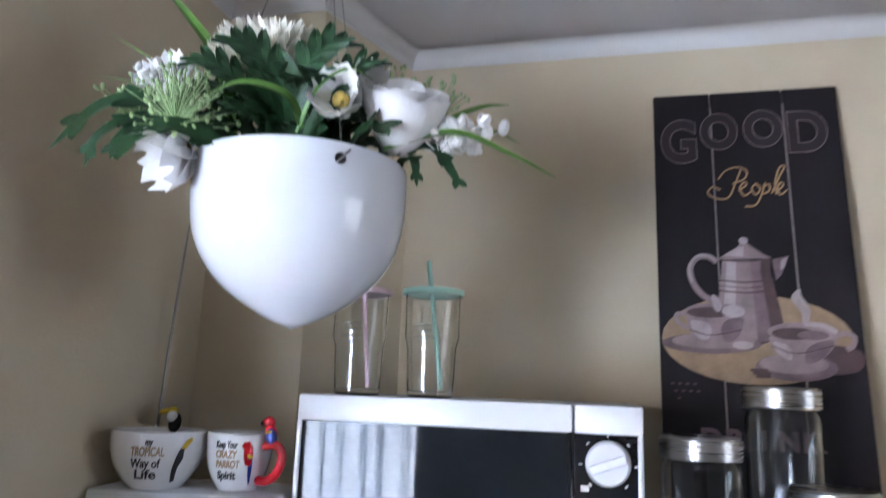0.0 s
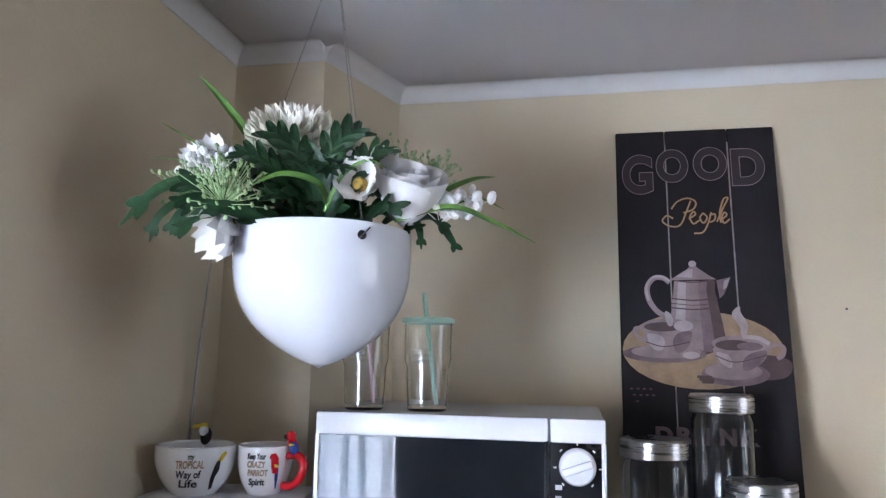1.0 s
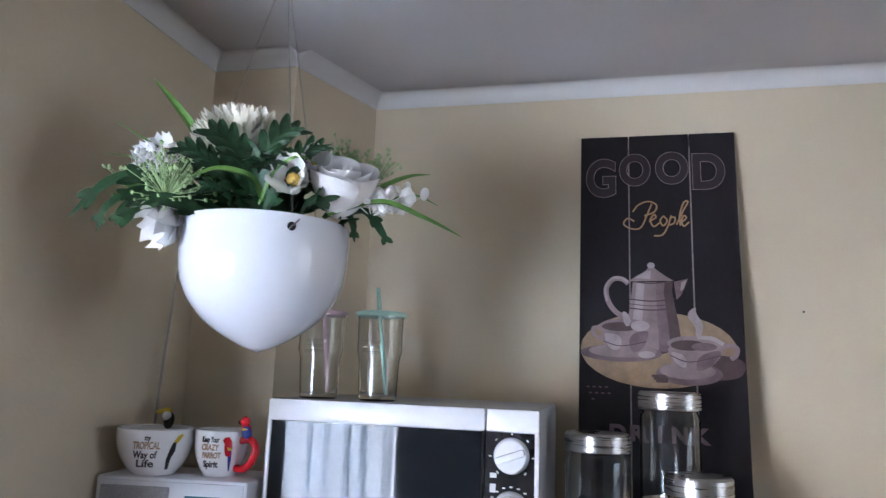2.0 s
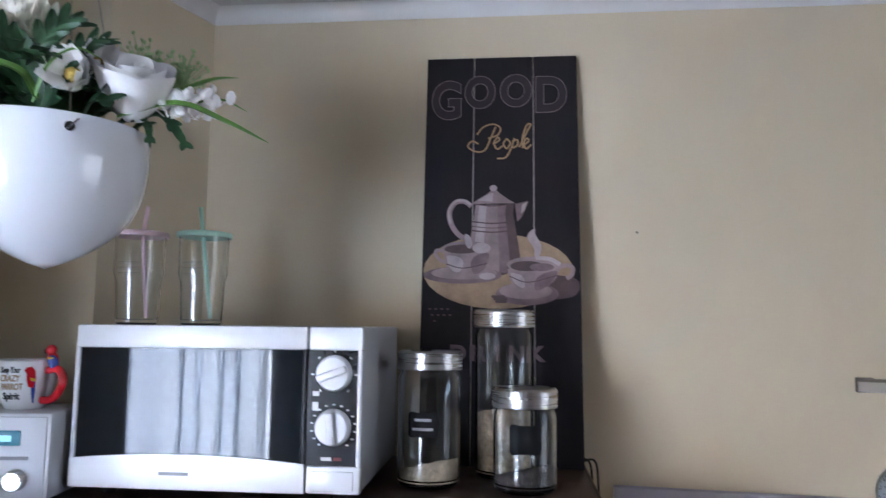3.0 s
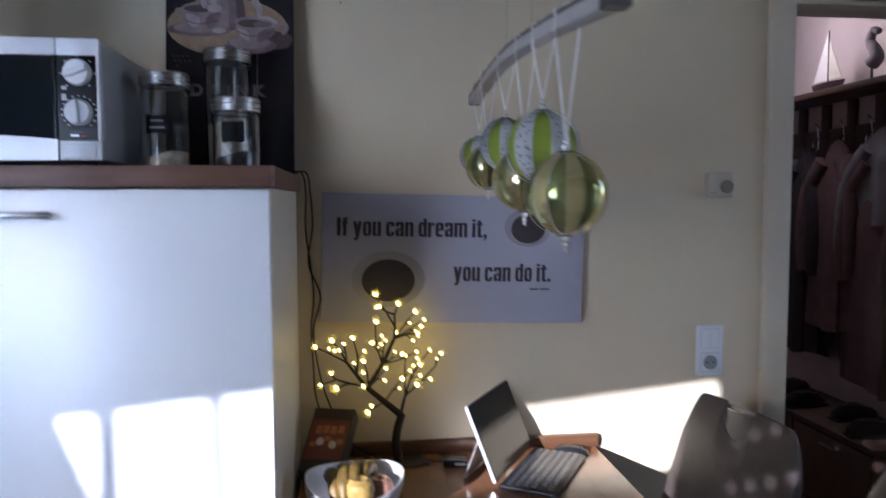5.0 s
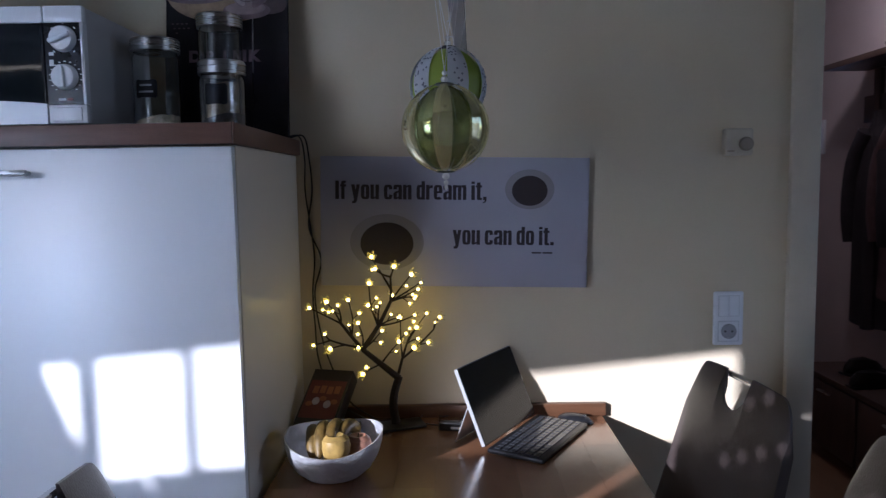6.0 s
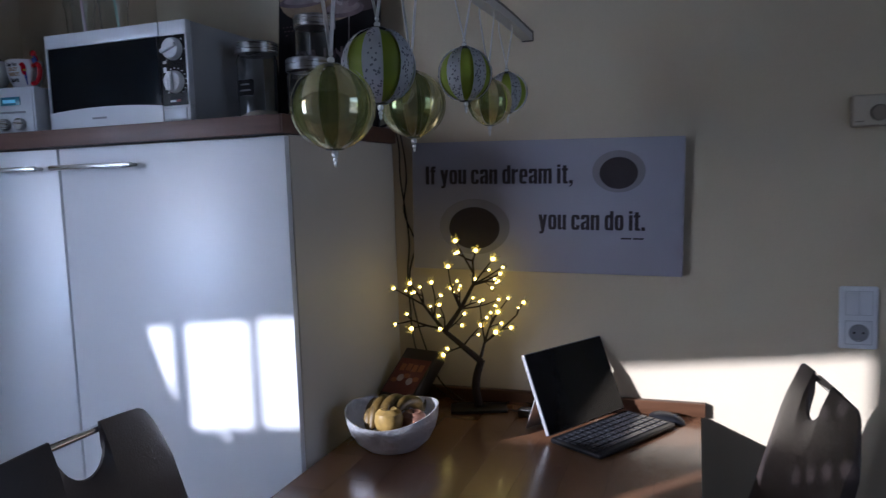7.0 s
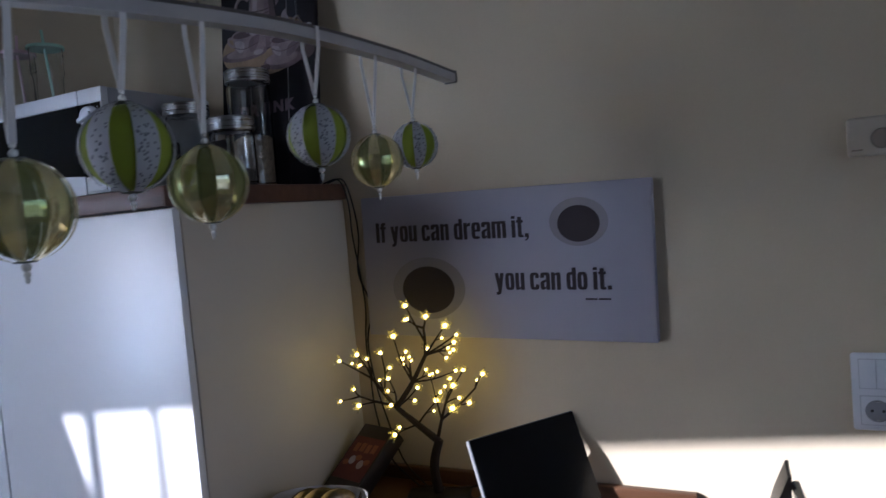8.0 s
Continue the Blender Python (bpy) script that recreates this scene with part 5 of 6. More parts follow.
def wrap(bm, r_of_z, middle):
    """Bends flat words round a mug: x becomes the angle, about the direction middle (degrees)."""
    for v in bm.verts:
        r = r_of_z(v.co.z) + 0.0006 - v.co.y
        a = radians(middle) + v.co.x / r_of_z(v.co.z)
        v.co = Vector((r * math.cos(a), r * math.sin(a), v.co.z))
    return bm


def mug(x, y, r, h, foot, words, middle, label, small):
    m = thing("mug", label, "mug", pose(x, y, RT), "printed mugs")

    def r_of(z):
        t = max(0.0, min(1.0, z / h))
        return foot + (r - foot) * (1 - (1 - t) ** 2.6)

    out = [(0.0, 0.0), (foot * 0.9, 0.0)] + [(r_of(h * k / 14), h * k / 14) for k in range(0, 15)]
    inn = [(r_of(h * k / 14) - 0.004, max(0.005, h * k / 14)) for k in range(14, 0, -1)]
    part("body", lathe(out + [(r - 0.002, h + 0.0015)] + inn + [(0.0, 0.005)], 48), CERAMIC, m, "glossy white mug body")
    for body, size, width, off, z, mat in words:
        bm = letters(body, size, width, 0.0004, 0.15)
        bmesh.ops.subdivide_edges(bm, edges=bm.edges[:], cuts=1)
        bmesh.ops.translate(bm, vec=(off - width / 2, 0, z), verts=bm.verts)
        part("motto", wrap(bm, r_of, middle), mat, m, smooth=False)
    return m, r_of


m1, f1 = mug(-0.438, 1.152, 0.0640, 0.075, 0.034, [("my", 0.012, 0.010, 0.006, 0.060, PRINT_K), ("TROPICAL", 0.0165, 0.042, 0.004, 0.046, GOLD_TXT), ("Way of", 0.0165, 0.038, 0.002, 0.031, PRINT_K), ("Life", 0.0175, 0.028, 0.000, 0.016, PRINT_K)],
             -72, "wide white mug with gold motto and toucan figure", True)
m2, f2 = mug(-0.333, 1.186, 0.0455, 0.075, 0.027, [("Keep Your", 0.0125, 0.030, -0.006, 0.058, PRINT_K), ("CRAZY", 0.0135, 0.030, -0.006, 0.045, GOLD_TXT), ("PARROT", 0.0135, 0.033, -0.004, 0.032, GOLD_TXT), ("Spirit", 0.015, 0.026, -0.006, 0.017, PRINT_K)],
             -76, "white mug with motto, red handle and parrot figure", True)


def decal(parent, name, outline, mat, r_of, middle):
    bm = bmesh.new()
    bm.faces.new([bm.verts.new((x, 0.0, z)) for x, z in outline])
    bmesh.ops.triangulate(bm, faces=bm.faces[:])
    bmesh.ops.subdivide_edges(bm, edges=bm.edges[:], cuts=1)
    part(name, wrap(bm, r_of, middle), mat, parent, smooth=False)


decal(m1, "bird_print", [(0.030, 0.010), (0.036, 0.012), (0.042, 0.030), (0.050, 0.042), (0.052, 0.056), (0.046, 0.056), (0.040, 0.044), (0.034, 0.028)], PRINT_K, f1, -72)
decal(m1, "beak_print", [(0.047, 0.057), (0.053, 0.054), (0.064, 0.066), (0.062, 0.070), (0.054, 0.066)], YELLOW_C, f1, -72)
decal(m2, "bird_print", [(0.019, 0.036), (0.026, 0.034), (0.030, 0.048), (0.029, 0.060), (0.024, 0.067), (0.017, 0.066), (0.014, 0.061), (0.017, 0.056), (0.017, 0.046)], RED_C, f2, -76)
decal(m2, "wing_print", [(0.0235, 0.048), (0.0295, 0.046), (0.0285, 0.030), (0.0245, 0.010), (0.0225, 0.010), (0.0225, 0.028)], BLUE_C, f2, -76)
decal(m2, "feather_print", [(0.022, 0.050), (0.0295, 0.048), (0.0295, 0.044), (0.023, 0.045)], YELLOW_C, lambda z: f2(z) + 0.0002, -76)
h = part("handle", tube(curve_points([(0.042, 0, 0.060), (0.066, 0, 0.062), (0.076, 0, 0.046), (0.068, 0, 0.026), (0.052, 0, 0.015), (0.036, 0, 0.014)]), 0.0065, 12, m=pose(0, 0, 0, 0, 0, -14)), RED_C, m2, "red handle")
TR = pose(0, 0, 0, 0, 0, -14)
fig = part("parrot_body", ball(0.0105, TR @ pose(0.054, 0, 0.076, 0, -16, 0), None, 16, 12, (0.85, 0.8, 1.5)), RED_C, m2, "red ceramic parrot body")
part("parrot_head", ball(0.0085, TR @ pose(0.049, 0, 0.092), None, 14, 10), RED_C, fig)
part("parrot_wing", ball(0.010, TR @ pose(0.057, -0.003, 0.074, 0, -20, 0), None, 14, 10, (0.8, 0.75, 1.2)), BLUE_C, fig)
part("parrot_bib", ball(0.0078, TR @ pose(0.0555, -0.0045, 0.079), None, 12, 8, (0.9, 0.75, 0.45)), YELLOW_C, fig)
part("parrot_beak", ball(0.0042, TR @ pose(0.041, -0.002, 0.090), None, 10, 8, (1.2, 0.7, 1)), BLACK_C, fig)
part("handle", tube(curve_points([(-0.058, 0.0, 0.062), (-0.072, 0.004, 0.060), (-0.074, 0.005, 0.035), (-0.050, 0.002, 0.018)]), 0.005, 10, m=pose(0, 0, 0, 0, 0, -70)), CERAMIC, m1)
fig = part("toucan_body", ball(0.011, pose(-0.014, 0.052, 0.083, 0, 12, 0), None, 16, 12, (0.85, 0.8, 1.35)), BLACK_C, m1, "black ceramic toucan body")
part("toucan_bib", ball(0.0085, pose(-0.016, 0.047, 0.092), None, 12, 10), CERAMIC, fig)
part("toucan_head", ball(0.0075, pose(-0.018, 0.050, 0.099), None, 12, 10), YELLOW_C, fig)
part("toucan_beak", ball(0.006, pose(-0.029, 0.047, 0.099, 0, -10, 0), None, 12, 8, (1.7, 0.6, 0.7)), YELLOW_C, fig)


# ---- rail with baubles ----
def rail():
    r = thing("hanging_rail", "curved grey rail hung on two cords, carrying baubles", "rail")
    pts = curve_points([(1.018, 1.372, 1.686), (1.010, 1.14, 1.697), (1.0, 0.86, 1.694), (0.990, 0.58, 1.669), (0.9815, 0.315, 1.6365)], 6)
    for name, w, dz0, dz1, mat in (("rail_body", 0.0125, -0.021, -0.005, BAR), ("rail_top", 0.0135, -0.005, 0.0, BAR_D)):
        bm = bmesh.new()
        prev = None
        for q in pts:
            row = [bm.verts.new(q + Vector((x, 0, z))) for x, z in ((-w, dz0), (w, dz0), (w, dz1), (-w, dz1))]
            if prev:
                for k in range(4):
                    bm.faces.new((prev[k], prev[(k + 1) % 4], row[(k + 1) % 4], row[k]))
            else:
                bm.faces.new(row)
            prev = row
        bm.faces.new(prev[::-1])
        part(name, bm, mat, r, "grey underside" if mat is BAR else "dark top face")
    part("end_cap", box(0.968, 0.996, 0.294, 0.316, 1.613, 1.639, 0.003), BAR_D, r, "dark end cap")
    part("end_cap", box(1.004, 1.032, 1.371, 1.379, 1.663, 1.688, 0.002), BAR_D, r)
    for y, z in ((0.905, 1.695), (0.715, 1.684)):
        part("hook", tube(curve_points([(1.0, y, z - 0.002), (1.0, y - 0.008, z + 0.006), (1.0, y, z + 0.014), (1.0, y + 0.007, z + 0.007)]), 0.0016, 8), CHROME, r)
        part("cord", tube([(1.0, y, z + 0.012), (1.0, y, CZ)], 0.0004, 6), CHAIN, r)


rail()


def lune(r, a0, a1, n=14, m=3):
    """A strip of paper from pole to pole."""
    bm = bmesh.new()
    grid = []
    for i in range(n + 1):
        lat = radians(-88 + 176 * i / n)
        grid.append([bm.verts.new((r * math.cos(lat) * math.cos(radians(a0 + (a1 - a0) * j / m)), r * math.cos(lat) * math.sin(radians(a0 + (a1 - a0) * j / m)), r * math.sin(lat))) for j in range(m + 1)])
    for a, b in zip(grid, grid[1:]):
        for j in range(m):
            bm.faces.new((a[j], a[j + 1], b[j + 1], b[j]))
    bmesh.ops.solidify(bm, geom=bm.faces[:], thickness=0.0005)
    return bm


def rail_z(y):
    return 1.697 - 0.0325 - 0.100 * max(0.0, 1.0 - y) ** 1.45 - 0.14 * max(0, y - 1.12) ** 1.6


def bauble(x, y, z, r, gold, turn):
    label = "translucent gold and green foil strip bauble on a ribbon" if gold else "lime green and white dotted paper strip bauble on a ribbon"
    b = thing("bauble", label, "bauble", pose(x, y, z, 0, 0, turn), "baubles on the rail")
    n = 14 if gold else 12
    for k in range(n):
        a = 360 / n * k
        even = k % 2 == 0
        mat = (GOLD_F if even else GREEN_F) if gold else (DOTTED if even else LIME)
        s = part("strip", lune(r if even else r * 0.94, a - (12.5 if gold else 16), a + (12.5 if gold else 16)), mat, b)
        if not gold and even:
            rg = random.Random(k)
            bm = bmesh.new()
            for q in range(56):
                lat, lon = radians(rg.uniform(-62, 62)), radians(a + rg.uniform(-13, 13))
                d = Vector((math.cos(lat) * math.cos(lon), math.cos(lat) * math.sin(lon), math.sin(lat)))
                lathe([(0, 0.0008), (0.0015, 0.0002)], 7, bm, Matrix.Translation(d * r) @ d.to_track_quat("Z", "Y").to_matrix().to_4x4())
            part("dots", bm, DOT, s, "small grey printed dots")
    for sgn in (-1, 1):
        part("cap", lathe([(0, 0.0012), (r * 0.20, 0.0004), (r * 0.24, -0.0012), (0, -0.0012)], 20, m=pose(0, 0, sgn * r * 0.988, 0 if sgn > 0 else 180)), DARK_CAP, b, "small dark round cap")
        part("pearl", ball(0.0046, pose(0, 0, sgn * (r + 0.004))), PEARL, b)
        part("pearl", ball(0.0032, pose(0, 0, sgn * (r + 0.0115))), PEARL, b)
    part("drop", ball(0.0022, pose(0, 0, -(r + 0.0165)), None, 10, 8, (1, 1, 1.8)), PEARL, b)
    # ribbon loop over the rail
    topz = rail_z(y) + 0.032 - z
    rot = Matrix.Rotation(-radians(turn), 4, "Z")
    for sgn in (-1, 1):
        bm = bmesh.new()
        q = [(0.0, 0, r + 0.013), (sgn * 0.0148, 0.0, topz - 0.030), (sgn * 0.0148, 0, topz)]
        prev = None
        for a in q:
            a = Vector(a)
            row = [bm.verts.new(a + Vector((0.0004 * e, f * 0.0042, 0))) for e, f in ((-1, -1), (1, -1), (1, 1), (-1, 1))]
            if prev:
                for k in range(4):
                    bm.faces.new((prev[k], prev[(k + 1) % 4], row[(k + 1) % 4], row[k]))
            prev = row
        bmesh.ops.transform(bm, matrix=rot, verts=bm.verts)
        part("ribbon", bm, RIBBON, b, "white satin ribbon")
    bm = box(-0.0151, 0.0151, -0.0042, 0.0042, topz - 0.0002, topz + 0.0006)
    bmesh.ops.transform(bm, matrix=rot, verts=bm.verts)
    part("ribbon", bm, RIBBON, b)
    part("knot", ball(0.0052, pose(0, 0, topz + 0.0045), None, 10, 8, (1.0, 0.8, 0.9)), RIBBON, b, "small knot of the ribbon on the rail")


bauble(1.004, 1.224, 1.531, 0.0440, False, 12)
bauble(1.000, 1.092, 1.499, 0.0465, True, 40)
bauble(1.003, 0.928, 1.533, 0.0480, False, 22)
bauble(0.988, 0.709, 1.462, 0.0500, True, 30)
bauble(0.986, 0.595, 1.503, 0.0510, False, 45)
bauble(0.982, 0.467, 1.438, 0.0510, True, 10)


# ---- lighted twig tree ----
def light_tree():
    t = thing("light_tree", "dark twig tree with warm blossom lights on a square base", "lamp", pose(0.832, 1.508, TZ, 0, 0, 19) @ Matrix.Scale(1.09, 4))
    rng = random.Random(21)
    part("base", box(-0.070, 0.070, -0.035, 0.035, 0, 0.007, 0.003), BLACK_P, t, "dark square base")
    b = bmesh.new()
    for k in range(5):
        petal(b, Vector((0, 0, 0)), Vector((math.cos(1.2566 * k), math.sin(1.2566 * k), 0.45)), Vector((0, 0, 1)), 0.0145, 0.0085, 0.2, 0.3, 4, 2)
    first = finish("blossom", b, PETAL_Y)
    bulb = finish("bulb", ball(0.0038, Matrix.Translation((0, 0, 0.003)), None, 8, 6), LED)
    state = {"n": 0}

    def blossom(at, d, size=1.0):
        m = Matrix.Translation(at) @ (d + Vector((rng.uniform(-.5, .5), -0.9 + rng.uniform(-.4, .4), rng.uniform(-.3, .3)))).to_track_quat("Z", "Y").to_matrix().to_4x4() @ Matrix.Scale(size, 4)
        if state["n"] == 0:
            ob, bu = first, bulb
        else:
            ob, bu = new("blossom", first.data), new("bulb", bulb.data)
        state["n"] += 1
        ob.parent, ob.matrix_basis = t, m
        bu.parent = ob

    def shoot(start, angle, length, r0, r1, flower=True, bow=0.08, away=None, size=1.0):
        """A branch from start, rising at an angle in degrees, a little bowed; with a lighted blossom at its tip. Returns the tip and the middle."""
        a = radians(angle)
        d = Vector((math.cos(a), 0, math.sin(a)))
        side = Vector((-d.z, 0, d.x))
        off = Vector((0, (rng.uniform(-0.3, 0.3) if away is None else away) * length, 0))
        mid = start + d * (length * 0.5) + side * (bow * length * rng.uniform(-1, 1)) + off * 0.4
        tip = start + d * length + off
        part("branch", tube(curve_points([start, mid, tip], 5), r0, 8, taper=r1), BARK, t)
        if flower:
            blossom(tip, (tip - mid).normalized(), size)
            if length > 0.042:
                way = radians(angle + rng.choice((-48, -36, 38, 50)))
                side_tip = mid + Vector((math.cos(way), rng.uniform(-0.5, 0.2), math.sin(way))) * rng.uniform(0.014, 0.024)
                part("branch", tube([mid, side_tip], 0.0015, 6, taper=0.0010), BARK, t)
                blossom(side_tip, (side_tip - mid).normalized(), rng.uniform(0.6, 0.85))
        return tip, mid

    part("trunk", tube(curve_points([(0, 0, 0.01), (-0.006, 0.0, 0.05), (-0.003, 0, 0.085), (0.010, 0, 0.126)]), 0.0115, 10, taper=0.0095), BARK, t)
    fork = Vector((0.009, 0, 0.122))
    limb, half = shoot(fork, 138, 0.118, 0.0088, 0.0060, False, 0.0, 0.0)
    # the spreading side
    spread, elbow = shoot(limb, 127, 0.084, 0.0050, 0.0034, False, 0.02, 0.05)
    for start, angle, length, size in ((spread, 150, 0.082, 1.0), (spread, 121, 0.060, 1.15), (spread, 100, 0.045, 0.7), (elbow, 92, 0.085, 1.1), (elbow, 104, 0.030, 0.6), (limb, 99, 0.066, 1.0)):
        shoot(start, angle, length, 0.0026, 0.0015, size=size)
    low, low_mid = shoot(limb + Vector((-0.006, 0, 0.006)), 161, 0.078, 0.0032, 0.0022, False, 0.03, -0.1)
    for start, angle, length, size in ((low, 188, 0.040, 0.8), (low, 128, 0.018, 0.8), (low_mid, 187, 0.036, 1.2), (limb, 150, 0.012, 1.1), (half, 198, 0.050, 1.1)):
        shoot(start, angle, length, 0.0024, 0.0014, size=size)
    # the tall leader
    leader, lead_mid = shoot(limb, 57, 0.134, 0.0066, 0.0042, False, 0.03, 0.05)
    crown, crown_mid = shoot(leader, 89, 0.060, 0.0036, 0.0026, False, 0.04, 0.0)
    for start, angle, length, size in ((crown, 72, 0.026, 1.1), (crown, 150, 0.040, 0.9), (crown_mid, 118, 0.088, 1.1), (leader, 52, 0.080, 1.2), (leader, 31, 0.084, 0.8), (leader, 22, 0.070, 1.0), (leader, 8, 0.062, 0.8)):
        shoot(start, angle, length, 0.0028, 0.0014, size=size)
    for start, angle, length, size in ((lead_mid, 10, 0.096, 0.9), (lead_mid, 22, 0.050, 0.6), (lead_mid, 104, 0.112, 1.1), (lead_mid, 88, 0.060, 0.6), (lead_mid, 112, 0.052, 1.1), (limb, 40, 0.062, 0.9), (half, 48, 0.066, 1.3), (leader, 70, 0.012, 1.1)):
        shoot(start, angle, length, 0.0026, 0.0014, size=size)
    # the slender side shoots
    rod, rod_mid = shoot(fork + Vector((0, 0, 0.012)), 73, 0.075, 0.0042, 0.0026, False, 0.03, 0.0)
    for start, angle, length, size in ((rod, 58, 0.088, 0.8), (rod, 62, 0.046, 1.1), (rod_mid, 96, 0.108, 0.6), (rod_mid, 44, 0.036, 1.3), (rod, 18, 0.030, 0.9)):
        shoot(start, angle, length, 0.0024, 0.0013, size=size)
    arm, arm_mid = shoot(rod_mid, 40, 0.105, 0.0032, 0.0020, False, 0.03, -0.05)
    for start, angle, length, size in ((arm, 60, 0.032, 1.0), (arm, 75, 0.016, 0.6), (arm_mid, 10, 0.022, 1.0)):
        shoot(start, angle, length, 0.0022, 0.0013, size=size)
    part("cable", tube(curve_points([(0.065, 0.02, 0.006), (0.10, 0.06, 0.004), (0.13, 0.02, 0.004), (0.16, 0.03, 0.005)]), 0.0016, 6), CABLE, t)


light_tree()


# ---- tablet, keyboard, mouse, adapter ----
TAB = Vector((1.064, 1.316, TZ))
UX = Vector((0.517, 0.856, 0)).normalized()
UN = Vector((0.856, -0.517, 0)).normalized()


def frame_at(at, x, y):
    m = Matrix.Identity(4)
    z = x.cross(y)
    for i, c in enumerate((x, y, z, at)):
        m.col[i][:3] = c
    return m


def tablet():
    lean = radians(23)
    up = UP * math.cos(lean) - UN * math.sin(lean)
    depth = up.cross(UX).normalized()
    t = thing("tablet_computer", "dark tablet computer propped on its kickstand on the table", "tablet", frame_at(TAB + UP * 0.0135, UX, -depth if depth.dot(UN) > 0 else depth))
    m = t.matrix_world
    s = 1 if (m.to_3x3() @ Vector((0, 0, 1))).z > 0 else -1
    part("case", box(0, 0.292, 0.001, 0.0095, min(0, s * 0.200), max(0, s * 0.200), 0.0025), TAB_CASE, t, "dark metal tablet case")
    # Pale strip on the dark case: sunlight on its left edge, as colour.
    part("sunlit_rim", box(-0.0012, 0.0012, 0.0006, 0.0098, min(s * 0.002, s * 0.198), max(s * 0.002, s * 0.198), 0.0005, 1), ALU, t, "silver side edge, coloured bright for the sun on it")
    part("screen", box(0.0022, 0.2895, -0.0006, 0.0012, min(s * 0.003, s * 0.1975), max(s * 0.003, s * 0.1975), 0.0004, 1), SCREEN, t, "dark switched-off screen")
    for k in range(2):
        part("button", box(0.2915, 0.294, 0.003, 0.007, 0.12 + 0.03 * k, 0.135 + 0.03 * k, 0.0006, 1), BLACK_P, t)
    ang = 44
    part("kickstand", box(0.02, 0.269, 0, 0.003, -0.118, 0.0, 0.001, 1, m=pose(0, 0.0098, 0.112, ang, 0, 0)), ALU, t, "folded-out silver kickstand")


tablet()


def keyboard():
    at = TAB + UN * 0.006 + UP * 0.001
    k = thing("keyboard", "flat black keyboard in front of the tablet", "keyboard", frame_at(at, UX, -UN))
    part("base", box(-0.006, 0.286, -0.148, 0, 0.0, 0.0125, 0.005, 3), KEYBASE, k, "dark keyboard base")
    key = None
    for row in range(6):
        for col in range(14):
            if row == 0 and 3 < col < 9:
                continue
            if key is None:
                key = finish("key", box(-0.0082, 0.0082, -0.0078, 0.0078, 0, 0.0022, 0.0008, 1), KEY, False)
                ob = key
            else:
                ob = new("key", key.data)
            ob.parent = k
            ob.location = (0.0100 + col * 0.0200, -0.126 + row * 0.0205, 0.0125)
    part("space_key", box(0.0815, 0.1785, -0.1338, -0.1182, 0.0125, 0.0147, 0.0008, 1), KEY, k)


keyboard()
ms = thing("computer_mouse", "dark grey computer mouse beside the keyboard", "mouse", pose(1.320, 1.538, TZ, 0, 0, -121))
part("shell", join(None, ball(0.034, pose(0, 0, 0.0), None, 22, 14, (0.85, 1.5, 0.62))), KEYBASE, ms, "rounded grey shell")
part("wheel", lathe([(0, -0.003), (0.006, -0.003), (0.006, 0.003), (0, 0.003)], 14, m=pose(0, 0.026, 0.0165, 0, 90)), BLACK_P, ms)
ad = thing("power_adapter", "small black power adapter with pale plug on the table", "adapter", pose(0.985, 1.480, TZ, 0, 0, -8))
part("adapter_body", box(-0.035, 0.03, -0.014, 0.014, 0, 0.022, 0.004), BLACK_P, ad)
part("plug", box(-0.004, 0.026, -0.0146, -0.0142, 0.006, 0.012), PRINT_W, ad)
part("lead", tube(curve_points([(-0.035, 0, 0.01), (-0.09, 0.03, 0.004), (-0.16, 0.05, 0.004), (-0.23, 0.03, 0.004)]), 0.0018, 6), CABLE, ad)


# ---- fruit bowl ----
BOWL = Vector((0.714, 1.195, TZ))


